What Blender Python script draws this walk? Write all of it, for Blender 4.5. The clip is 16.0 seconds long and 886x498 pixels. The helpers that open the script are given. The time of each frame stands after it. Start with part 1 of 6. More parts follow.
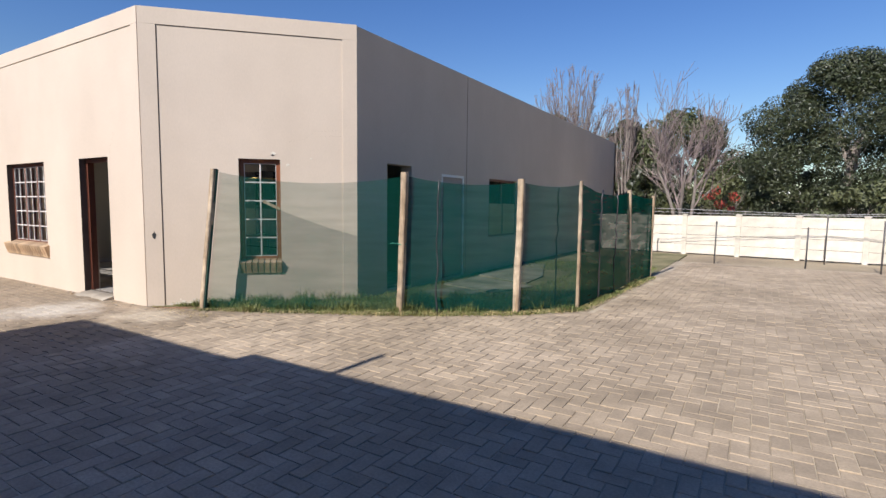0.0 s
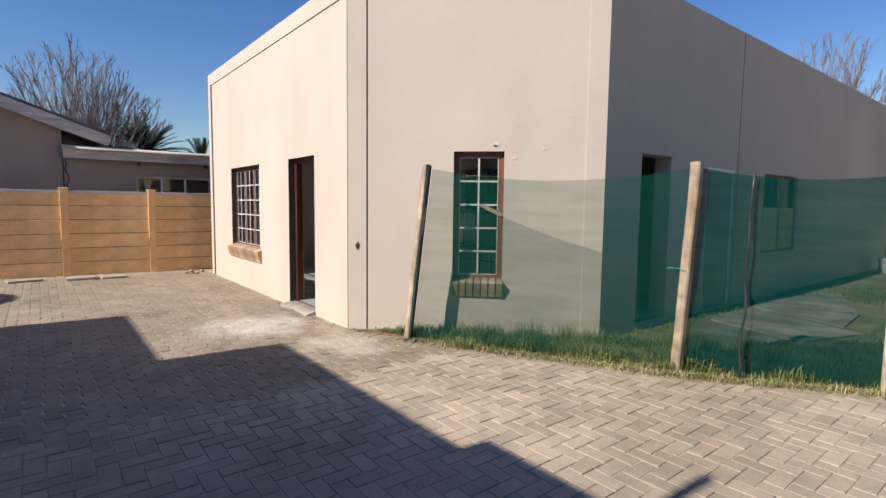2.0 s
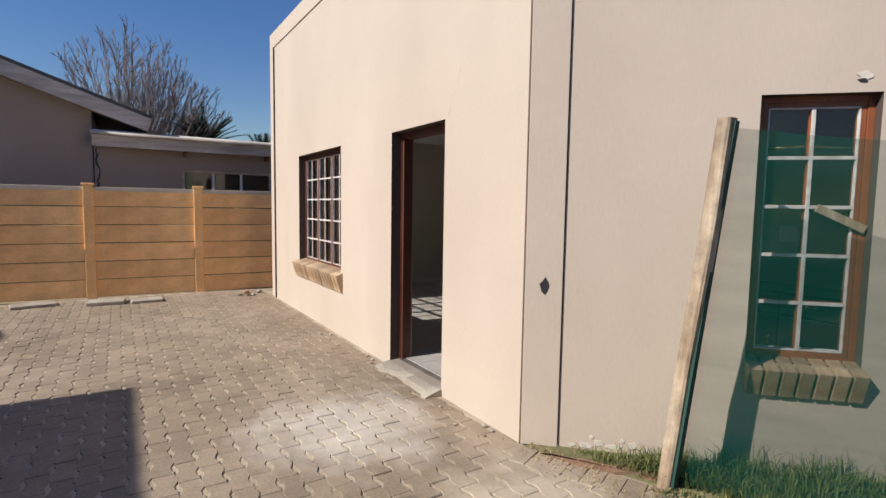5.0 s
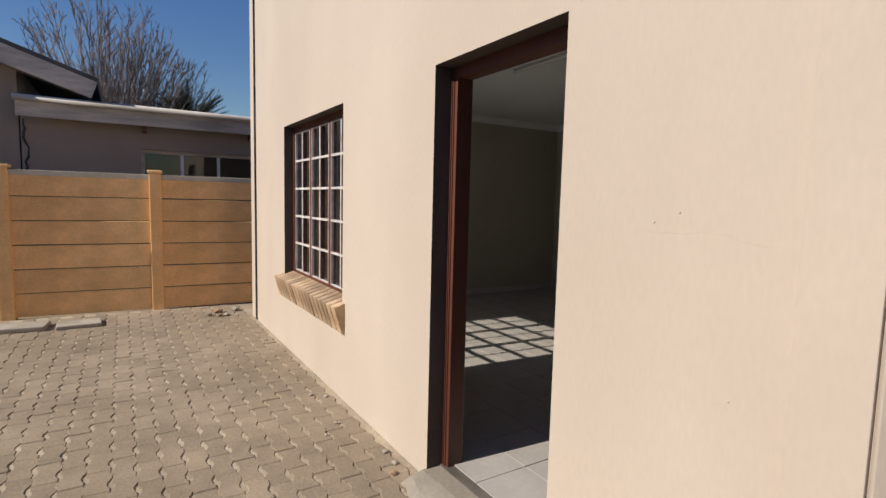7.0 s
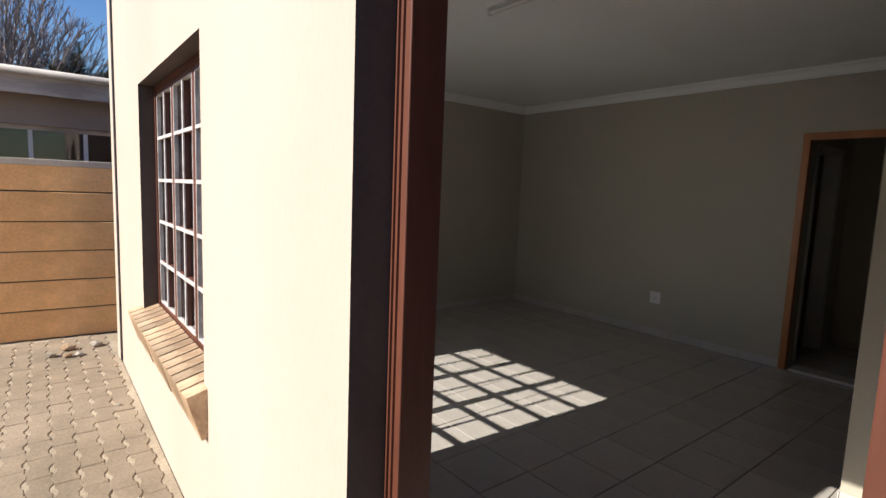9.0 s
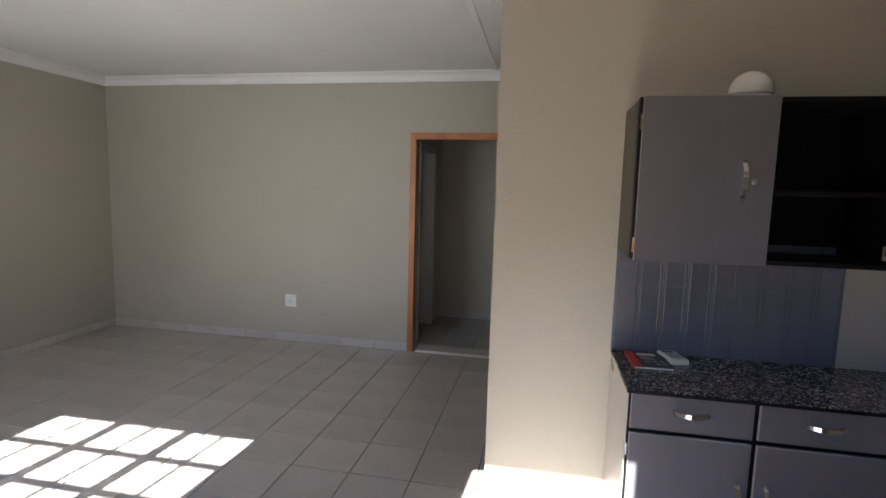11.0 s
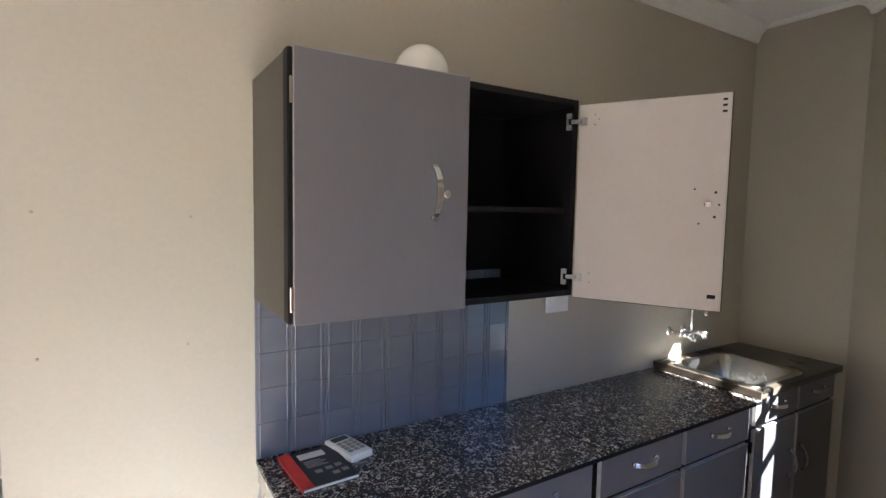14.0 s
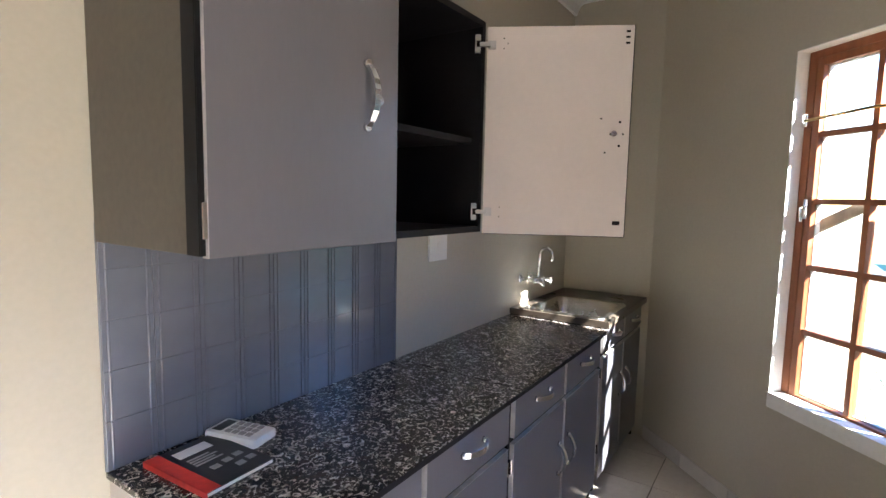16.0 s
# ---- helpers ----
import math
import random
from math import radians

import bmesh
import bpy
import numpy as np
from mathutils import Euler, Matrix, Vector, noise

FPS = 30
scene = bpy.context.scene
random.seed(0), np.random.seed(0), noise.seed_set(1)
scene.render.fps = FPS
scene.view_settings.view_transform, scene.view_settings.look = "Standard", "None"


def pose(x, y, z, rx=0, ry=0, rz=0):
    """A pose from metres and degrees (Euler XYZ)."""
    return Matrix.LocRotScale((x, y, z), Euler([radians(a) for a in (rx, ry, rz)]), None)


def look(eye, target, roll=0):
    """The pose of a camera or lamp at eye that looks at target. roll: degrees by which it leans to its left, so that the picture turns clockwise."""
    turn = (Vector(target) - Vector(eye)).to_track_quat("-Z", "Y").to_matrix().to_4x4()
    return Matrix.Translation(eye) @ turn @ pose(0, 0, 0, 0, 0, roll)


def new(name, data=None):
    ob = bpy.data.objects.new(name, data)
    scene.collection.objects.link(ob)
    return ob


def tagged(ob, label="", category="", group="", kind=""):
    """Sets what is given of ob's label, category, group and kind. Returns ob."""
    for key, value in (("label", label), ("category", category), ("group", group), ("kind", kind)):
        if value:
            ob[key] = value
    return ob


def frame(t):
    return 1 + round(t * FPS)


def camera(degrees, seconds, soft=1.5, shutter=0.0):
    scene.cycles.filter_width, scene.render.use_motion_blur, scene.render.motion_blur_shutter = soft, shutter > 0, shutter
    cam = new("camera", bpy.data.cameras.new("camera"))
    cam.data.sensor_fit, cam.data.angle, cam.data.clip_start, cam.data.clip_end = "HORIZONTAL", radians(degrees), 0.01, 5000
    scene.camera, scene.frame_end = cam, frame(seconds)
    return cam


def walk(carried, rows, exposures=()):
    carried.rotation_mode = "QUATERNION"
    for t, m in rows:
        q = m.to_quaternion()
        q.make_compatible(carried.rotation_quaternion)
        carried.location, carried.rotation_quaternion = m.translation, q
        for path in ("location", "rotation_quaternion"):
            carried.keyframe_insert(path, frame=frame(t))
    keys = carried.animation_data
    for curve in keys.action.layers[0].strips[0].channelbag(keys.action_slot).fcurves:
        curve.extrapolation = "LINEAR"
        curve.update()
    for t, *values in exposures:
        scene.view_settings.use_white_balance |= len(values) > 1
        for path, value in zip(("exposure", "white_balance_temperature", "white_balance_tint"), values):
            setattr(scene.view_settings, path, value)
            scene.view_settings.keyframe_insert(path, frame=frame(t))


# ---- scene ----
cam = camera(81.8, 16.0)
PATH = [
    (0, (-0.02, -0.015, 1.436), (-1.069, 1.68, 1.268), 0.6),
    (0.5, (-0.4, 0.353, 1.466), (-1.606, 1.941, 1.302), 0.5),
    (1, (-0.881, 0.597, 1.462), (-2.253, 2.043, 1.299), 0.7),
    (1.5, (-1.347, 0.827, 1.448), (-2.832, 2.157, 1.282), 0.6),
    (2, (-1.831, 0.973, 1.463), (-3.396, 2.208, 1.295), 0.7),
    (2.5, (-2.349, 1.129, 1.458), (-3.959, 2.305, 1.291), 0.7),
    (3, (-2.862, 1.258, 1.475), (-4.5, 2.394, 1.309), 0.7),
    (3.5, (-3.35, 1.351, 1.476), (-5.01, 2.454, 1.308), 0.7),
    (4, (-3.902, 1.523, 1.488), (-5.575, 2.606, 1.321), 0.8),
    (4.5, (-4.394, 1.614, 1.448), (-6.076, 2.685, 1.288), 0.8),
    (7, (-6.812, 2.493, 1.447), (-8.5, 3.549, 1.258), 1.4),
    (7.5, (-7.249, 2.658, 1.449), (-8.931, 3.72, 1.237), 1.5),
    (8, (-7.598, 2.884, 1.474), (-9.261, 3.97, 1.242), 1.7),
    (8.2, (-7.702, 2.978, 1.476), (-9.359, 4.075, 1.25), 1.9),
    (10.3, (-8.418, 3.72, 1.613), (-9.386, 5.454, 1.371), 1.7),
    (10.5, (-8.425, 3.772, 1.609), (-9.227, 5.589, 1.375), 1.6),
    (11, (-8.472, 3.815, 1.613), (-8.848, 5.766, 1.386), 1.6),
    (11.5, (-8.469, 3.926, 1.647), (-8.494, 5.912, 1.409), 1.3),
    (12, (-8.465, 4.091, 1.66), (-8.261, 6.066, 1.42), 1.2),
    (12.5, (-8.5, 4.266, 1.663), (-8.064, 6.204, 1.432), 1.2),
    (13, (-8.513, 4.435, 1.64), (-7.839, 6.307, 1.436), 1.2),
    (13.5, (-8.417, 4.627, 1.657), (-7.544, 6.417, 1.474), 1.1),
    (14, (-8.44, 4.775, 1.636), (-7.383, 6.466, 1.483), 1.1),
    (14.5, (-8.527, 4.874, 1.611), (-7.237, 6.395, 1.464), 1.2),
    (15, (-8.513, 5.018, 1.537), (-7.029, 6.352, 1.397), 1.1),
    (15.5, (-8.505, 5.154, 1.505), (-6.917, 6.361, 1.356), 1.2),
    (16, (-8.584, 5.179, 1.465), (-6.929, 6.283, 1.266), 1.2),
]

EXPOSURES = [(0.0, 0.54, 6300, 12), (2.5, 0.54, 6350, 12), (4.5, 0.38, 6400, 11), (7.0, 0.12, 6600, 10), (8.2, 0.17, 6650, 10), (10.3, 2.48, 5950, 9), (11.5, 3.22, 5900, 9), (12.5, 3.74, 5800, 8), (14.0, 4.02, 5800, 8), (16.0, 4.2, 6000, 9)]
walk(cam, [(t, look(eye, target, roll)) for t, eye, target, roll in PATH], EXPOSURES)

# ---- sky and sun ----
SUN_WAY = Vector((0.066, 1.0, -0.752)).normalized()
world = bpy.data.worlds.new("sky")
scene.world = world
world.use_nodes = True
_n = world.node_tree.nodes
_sky = _n.new("ShaderNodeTexSky")
_sky.sky_type, _sky.sun_disc = "NISHITA", False
_sky.sun_elevation, _sky.sun_rotation = radians(37.1), radians(183)
_sky.altitude, _sky.air_density, _sky.dust_density, _sky.ozone_density = 400, 1.4, 0.0, 5.0
_n["Background"].inputs["Strength"].default_value = 0.078
_hue = _n.new("ShaderNodeHueSaturation")
_hue.inputs["Hue"].default_value, _hue.inputs["Saturation"].default_value = 0.516, 1.22
world.node_tree.links.new(_sky.outputs[0], _hue.inputs["Color"])
world.node_tree.links.new(_hue.outputs[0], _n["Background"].inputs["Color"])
sun_data = bpy.data.lights.new("sun", "SUN")
sun_data.energy, sun_data.angle, sun_data.color = 5.0, radians(0.5), (1.0, 0.95, 0.87)
sun = new("sun", sun_data)
sun.matrix_world = look((0, -20, 30), Vector((0, -20, 30)) + SUN_WAY)
# added fill lamp inside the wide front window, standing in for more skylight
window_fill = bpy.data.lights.new("window_fill", "AREA")
window_fill.shape, window_fill.size, window_fill.size_y = "RECTANGLE", 1.40, 1.28
window_fill.spread = radians(115)      # narrowed to imitate how the reveal and frame cut off light at flat angles
window_fill.energy, window_fill.color = 2.1, (0.90, 0.95, 1.0)
new("window_fill", window_fill).matrix_world = look((-11.01, 4.01, 1.40), (-11.01, 6.0, 1.40))


# ---- materials ----
def mat(name, a, b, scale=2.0, fine=40.0, rough=0.75, bump=0.15, metal=0.0, stretch=(1, 1, 1), rand=0.0, speck=0.12, dist=0.004, island=0.0, wander=0.1):
    """Two-scale noise colour between a and b, fine speckle, roughness wander and fine relief."""
    m = bpy.data.materials.new(name)
    m.use_nodes = True
    nt = m.node_tree
    N, L = nt.nodes, nt.links
    bs = N["Principled BSDF"]
    co = N.new("ShaderNodeTexCoord")
    mp = N.new("ShaderNodeMapping")
    mp.inputs["Scale"].default_value = stretch
    L.new(co.outputs["Object"], mp.inputs["Vector"])
    n1, n2 = N.new("ShaderNodeTexNoise"), N.new("ShaderNodeTexNoise")
    n1.inputs["Scale"].default_value, n1.inputs["Detail"].default_value = scale, 6
    n2.inputs["Scale"].default_value, n2.inputs["Detail"].default_value = fine, 4
    for q in (n1, n2):
        L.new(mp.outputs[0], q.inputs["Vector"])
    ramp = N.new("ShaderNodeValToRGB")
    ramp.color_ramp.elements[0].position, ramp.color_ramp.elements[1].position = 0.35, 0.65
    ramp.color_ramp.elements[0].color, ramp.color_ramp.elements[1].color = (*a, 1), (*b, 1)
    L.new(n1.outputs["Fac"], ramp.inputs["Fac"])
    val = N.new("ShaderNodeMapRange")
    val.inputs["To Min"].default_value, val.inputs["To Max"].default_value = 1 - speck * 2, 1 + speck * 2
    L.new(n2.outputs["Fac"], val.inputs["Value"])
    hsv = N.new("ShaderNodeHueSaturation")
    L.new(ramp.outputs["Color"], hsv.inputs["Color"])
    last = val.outputs[0]
    for amount, node, out in ((rand, "ShaderNodeObjectInfo", "Random"), (island, "ShaderNodeNewGeometry", "Random Per Island")):
        if amount:
            info, mr, mul = N.new(node), N.new("ShaderNodeMapRange"), N.new("ShaderNodeMath")
            mr.inputs["To Min"].default_value, mr.inputs["To Max"].default_value = 1 - amount, 1 + amount
            mul.operation = "MULTIPLY"
            L.new(info.outputs[out], mr.inputs["Value"])
            L.new(mr.outputs[0], mul.inputs[0])
            L.new(last, mul.inputs[1])
            last = mul.outputs[0]
    L.new(last, hsv.inputs["Value"])
    L.new(hsv.outputs["Color"], bs.inputs["Base Color"])
    rr = N.new("ShaderNodeMapRange")
    rr.inputs["To Min"].default_value, rr.inputs["To Max"].default_value = max(0.02, rough - wander), min(1, rough + wander)
    L.new(n1.outputs["Fac"], rr.inputs["Value"])
    L.new(rr.outputs[0], bs.inputs["Roughness"])
    bs.inputs["Metallic"].default_value = metal
    if bump:
        bp = N.new("ShaderNodeBump")
        bp.inputs["Strength"].default_value, bp.inputs["Distance"].default_value = bump, dist
        L.new(n2.outputs["Fac"], bp.inputs["Height"])
        L.new(bp.outputs[0], bs.inputs["Normal"])
    return m


def glass_mat(name, tint=(1, 1, 1), rough=0.0):
    """Clear sheet glass: see-through, with a sheen that grows towards a flat angle."""
    m = bpy.data.materials.new(name)
    m.use_nodes = True
    N, L = m.node_tree.nodes, m.node_tree.links
    N.remove(N["Principled BSDF"])
    tr, gl, lw, mx = N.new("ShaderNodeBsdfTransparent"), N.new("ShaderNodeBsdfGlossy"), N.new("ShaderNodeLayerWeight"), N.new("ShaderNodeMixShader")
    po, ma = N.new("ShaderNodeMath"), N.new("ShaderNodeMath")
    lw.inputs["Blend"].default_value = 0.5
    po.operation, ma.operation = "POWER", "MULTIPLY_ADD"
    po.inputs[1].default_value = 5.0
    ma.inputs[1].default_value, ma.inputs[2].default_value = 0.90, 0.04
    tr.inputs["Color"].default_value = (*tint, 1)
    gl.inputs["Roughness"].default_value = rough
    L.new(lw.outputs["Facing"], po.inputs[0])
    L.new(po.outputs[0], ma.inputs[0])
    L.new(ma.outputs[0], mx.inputs[0])
    L.new(tr.outputs[0], mx.inputs[1])
    L.new(gl.outputs[0], mx.inputs[2])
    L.new(mx.outputs[0], N["Material Output"].inputs["Surface"])
    return m


def net_mat(name, colour, cover):
    """Woven shade cloth: a fine weave that lets part of the light through."""
    m = bpy.data.materials.new(name)
    m.use_nodes = True
    N, L = m.node_tree.nodes, m.node_tree.links
    N.remove(N["Principled BSDF"])
    tr, di, tl, mx, mx2 = N.new("ShaderNodeBsdfTransparent"), N.new("ShaderNodeBsdfDiffuse"), N.new("ShaderNodeBsdfTranslucent"), N.new("ShaderNodeMixShader"), N.new("ShaderNodeMixShader")
    co, ns, mr = N.new("ShaderNodeTexCoord"), N.new("ShaderNodeTexNoise"), N.new("ShaderNodeMapRange")
    mp = N.new("ShaderNodeMapping")
    mp.inputs["Scale"].default_value = (1.2, 1.2, 9)
    ns.inputs["Scale"].default_value, ns.inputs["Detail"].default_value = 1.3, 5
    L.new(co.outputs["Object"], mp.inputs["Vector"])
    L.new(mp.outputs[0], ns.inputs["Vector"])
    mr.inputs["From Min"].default_value, mr.inputs["From Max"].default_value = 0.3, 0.7
    mr.inputs["To Min"].default_value, mr.inputs["To Max"].default_value = cover - 0.06, cover + 0.06
    L.new(ns.outputs["Fac"], mr.inputs["Value"])
    di.inputs["Color"].default_value = tl.inputs["Color"].default_value = (*colour, 1)
    mx2.inputs[0].default_value = 0.35
    L.new(di.outputs[0], mx2.inputs[1])
    L.new(tl.outputs[0], mx2.inputs[2])
    L.new(mr.outputs[0], mx.inputs[0])
    L.new(tr.outputs[0], mx.inputs[1])
    L.new(mx2.outputs[0], mx.inputs[2])
    L.new(mx.outputs[0], N["Material Output"].inputs["Surface"])
    return m


PLASTER = mat("exterior_plaster", (0.48, 0.396, 0.316), (0.528, 0.44, 0.356), 0.8, 70, 0.9, 0.10, speck=0.035, stretch=(1, 1, 0.35))
INWALL = mat("interior_paint", (0.405, 0.368, 0.292), (0.45, 0.408, 0.328), 0.6, 70, 0.5, 0.06, speck=0.03)
WHITE = mat("white_paint", (0.76, 0.75, 0.72), (0.82, 0.81, 0.78), 1.5, 60, 0.6, 0.08, speck=0.04)
CEILING = mat("ceiling_board", (0.744, 0.735, 0.707), (0.79, 0.781, 0.753), 0.8, 50, 0.8, 0.05, speck=0.03)
PAVER = mat("concrete_paver", (0.283, 0.219, 0.147), (0.394, 0.309, 0.217), 0.55, 60, 0.9, 0.5, rand=0.12, speck=0.16)
PAVERS = mat("concrete_pavers", (0.283, 0.219, 0.147), (0.394, 0.309, 0.217), 0.55, 60, 0.9, 0.5, island=0.12, speck=0.16)
ZIGPAVERS = mat("brown_zigzag_pavers", (0.229, 0.176, 0.117), (0.298, 0.233, 0.164), 0.6, 60, 0.9, 0.5, island=0.09, speck=0.16)
ZIGPAVER = mat("brown_zigzag_paver", (0.229, 0.176, 0.117), (0.298, 0.233, 0.164), 0.6, 60, 0.9, 0.5, rand=0.09, speck=0.16)
MOSSY = mat("mossy_concrete", (0.136, 0.132, 0.088), (0.288, 0.264, 0.2), 2.2, 40, 0.95, 0.5, speck=0.18)
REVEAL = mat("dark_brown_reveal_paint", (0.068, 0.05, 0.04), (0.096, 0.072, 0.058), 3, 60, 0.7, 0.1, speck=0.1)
SAND = mat("joint_sand", (0.272, 0.216, 0.148), (0.448, 0.368, 0.264), 1.6, 80, 0.95, 0.4, speck=0.2)
EARTH = mat("dry_earth", (0.24, 0.184, 0.12), (0.336, 0.272, 0.176), 0.5, 20, 0.95, 0.6, speck=0.2)
CONCRETE = mat("old_concrete", (0.272, 0.232, 0.18), (0.4, 0.352, 0.284), 2.5, 50, 0.9, 0.4, speck=0.12)
REDWOOD = mat("red_brown_timber", (0.092, 0.029, 0.016), (0.136, 0.046, 0.026), 4, 60, 0.5, 0.2, stretch=(1, 1, 0.15), speck=0.15)
ORANGEWOOD = mat("varnished_timber", (0.36, 0.122, 0.028), (0.46, 0.175, 0.045), 5, 60, 0.4, 0.15, stretch=(1, 1, 0.12), speck=0.14)
PUTTY = mat("chipped_white_putty", (0.44, 0.4, 0.368), (0.624, 0.6, 0.568), 16, 90, 0.7, 0.3, speck=0.15)
POSTWOOD = mat("weathered_timber", (0.288, 0.2, 0.12), (0.496, 0.4, 0.288), 9, 70, 0.85, 0.4, stretch=(1, 1, 0.1), rand=0.12, speck=0.2)
BRICK = mat("face_brick", (0.288, 0.176, 0.096), (0.48, 0.344, 0.216), 9, 60, 0.85, 0.5, rand=0.28, speck=0.15)
MORTAR = mat("mortar", (0.36, 0.32, 0.264), (0.44, 0.4, 0.336), 6, 80, 0.95, 0.4)
PRECAST = mat("ochre_painted_precast", (0.80, 0.45, 0.185), (0.87, 0.555, 0.265), 1.2, 50, 0.85, 0.3, rand=0.08, speck=0.1)
PALEPRECAST = mat("cream_painted_precast", (0.496, 0.448, 0.368), (0.592, 0.544, 0.464), 1.2, 40, 0.85, 0.3, rand=0.05, speck=0.1)
HOUSEWALL = mat("grey_house_plaster", (0.32, 0.262, 0.222), (0.37, 0.306, 0.262), 0.8, 60, 0.9, 0.2, speck=0.06)
FASCIA = mat("peeling_white_fascia", (0.36, 0.32, 0.285), (0.60, 0.545, 0.49), 5, 50, 0.7, 0.3, stretch=(1, 0.3, 2), speck=0.12)
ROOF = mat("dark_roof_sheet", (0.06, 0.055, 0.05), (0.10, 0.09, 0.085), 2, 40, 0.6, 0.2)
TILE = mat("floor_tile", (0.42, 0.385, 0.345), (0.48, 0.44, 0.40), 2.5, 40, 0.18, 0.03, rand=0.025, speck=0.04)
GROUT = mat("grout", (0.085, 0.070, 0.055), (0.17, 0.145, 0.12), 4, 60, 0.9, 0.2)
SKIRT = mat("skirting_tile", (0.458, 0.422, 0.387), (0.528, 0.493, 0.458), 3, 40, 0.3, 0.03, rand=0.07, speck=0.04)
BLUETILE = mat("steel_blue_glazed_tile", (0.130, 0.138, 0.168), (0.148, 0.156, 0.188), 3, 30, 0.14, 0.02, rand=0.03, speck=0.03, wander=0.02)
BLUETILE.node_tree.nodes["Principled BSDF"].inputs["Specular IOR Level"].default_value = 1.0
PALEGROUT = mat("grey_grout", (0.17, 0.175, 0.20), (0.21, 0.215, 0.24), 6, 60, 0.6, 0.1)
CABGREY = mat("mauve_grey_melamine", (0.113, 0.109, 0.121), (0.125, 0.120, 0.132), 3, 120, 0.30, 0.02, speck=0.03, stretch=(1, 1, 0.2), wander=0.015)
CABGREY.node_tree.nodes["Principled BSDF"].inputs["Specular IOR Level"].default_value = 0.9
CABEDGE = mat("worn_pale_edging", (0.30, 0.285, 0.28), (0.42, 0.40, 0.39), 6, 60, 0.45, 0.05)
CABBLACK = mat("black_melamine", (0.006, 0.006, 0.007), (0.010, 0.009, 0.010), 3, 60, 0.5, 0.05)
CABBLACK.node_tree.nodes["Principled BSDF"].inputs["Specular IOR Level"].default_value = 0.15
CABSIDE = mat("brown_grey_carcass", (0.07, 0.06, 0.046), (0.085, 0.072, 0.057), 3, 60, 0.5, 0.05)
DOORBACK = mat("pale_door_back", (0.43, 0.385, 0.355), (0.475, 0.43, 0.40), 1.5, 60, 0.28, 0.02, speck=0.02, wander=0.02)
ZINC = mat("dull_zinc", (0.30, 0.30, 0.30), (0.42, 0.42, 0.42), 6, 60, 0.38, 0.05, metal=1.0, speck=0.05)
CHROME = mat("chrome", (0.75, 0.75, 0.76), (0.85, 0.85, 0.86), 3, 50, 0.13, 0.0, metal=1.0, speck=0.02)
STEEL = mat("brushed_steel", (0.55, 0.54, 0.52), (0.65, 0.64, 0.62), 3, 160, 0.27, 0.08, metal=1.0, stretch=(0.1, 1, 1), speck=0.05)
LAMPGLASS = mat("opal_glass", (0.78, 0.76, 0.70), (0.82, 0.80, 0.74), 2, 20, 0.15, 0.0, speck=0.01)
PLASTIC = mat("white_plastic", (0.74, 0.73, 0.70), (0.80, 0.79, 0.76), 2, 40, 0.35, 0.02, speck=0.02)
DARKPLASTIC = mat("dark_plastic", (0.02, 0.02, 0.022), (0.035, 0.035, 0.038), 5, 60, 0.4, 0.05)
REDCARD = mat("red_binding", (0.55, 0.03, 0.025), (0.62, 0.05, 0.04), 5, 60, 0.5, 0.05)
DOORWHITE = mat("white_door_paint", (0.62, 0.61, 0.58), (0.68, 0.67, 0.64), 1.5, 60, 0.5, 0.06, speck=0.03)
GRASS = mat("grass_blades", (0.075, 0.105, 0.024), (0.17, 0.175, 0.05), 1.2, 10, 0.7, 0.0, island=0.35)
STRAW = mat("dry_grass", (0.336, 0.256, 0.104), (0.44, 0.352, 0.176), 1.5, 10, 0.8, 0.0, island=0.3)
LAWN = mat("rough_lawn", (0.104, 0.104, 0.04), (0.24, 0.2, 0.104), 1.1, 30, 0.95, 0.6, speck=0.25)
BARK = mat("grey_bark", (0.16, 0.132, 0.112), (0.256, 0.216, 0.184), 3, 40, 0.9, 0.4, speck=0.15)
TWIG = mat("bare_twigs", (0.184, 0.136, 0.124), (0.272, 0.216, 0.2), 3, 40, 0.9, 0.0, speck=0.1)
LEAF = mat("dark_leaves", (0.021, 0.029, 0.01), (0.054, 0.062, 0.024), 0.6, 6, 0.5, 0.0, island=0.45)
OLIVE = mat("olive_leaves", (0.044, 0.056, 0.018), (0.096, 0.1, 0.04), 0.6, 6, 0.6, 0.0, island=0.4)
PALM = mat("palm_leaf", (0.028, 0.036, 0.012), (0.064, 0.068, 0.028), 1, 10, 0.55, 0.0, island=0.3)
REDLEAF = mat("red_flowers", (0.40, 0.04, 0.03), (0.55, 0.08, 0.05), 2, 10, 0.6, 0.0, island=0.3)
GLASS = glass_mat("window_glass")
DUSTGLASS = glass_mat("dusty_glass", (0.94, 0.95, 0.95))
NET = net_mat("green_shade_net", (0.007, 0.082, 0.060), 0.385)
NETFOLD = net_mat("green_shade_net_folded", (0.003, 0.054, 0.045), 0.70)
NETDARK = net_mat("green_shade_net_double", (0.005, 0.085, 0.055), 0.90)
WINWOOD = mat("red_orange_timber", (0.20, 0.062, 0.024), (0.29, 0.10, 0.04), 4, 60, 0.45, 0.2, stretch=(1, 1, 0.15), speck=0.15)


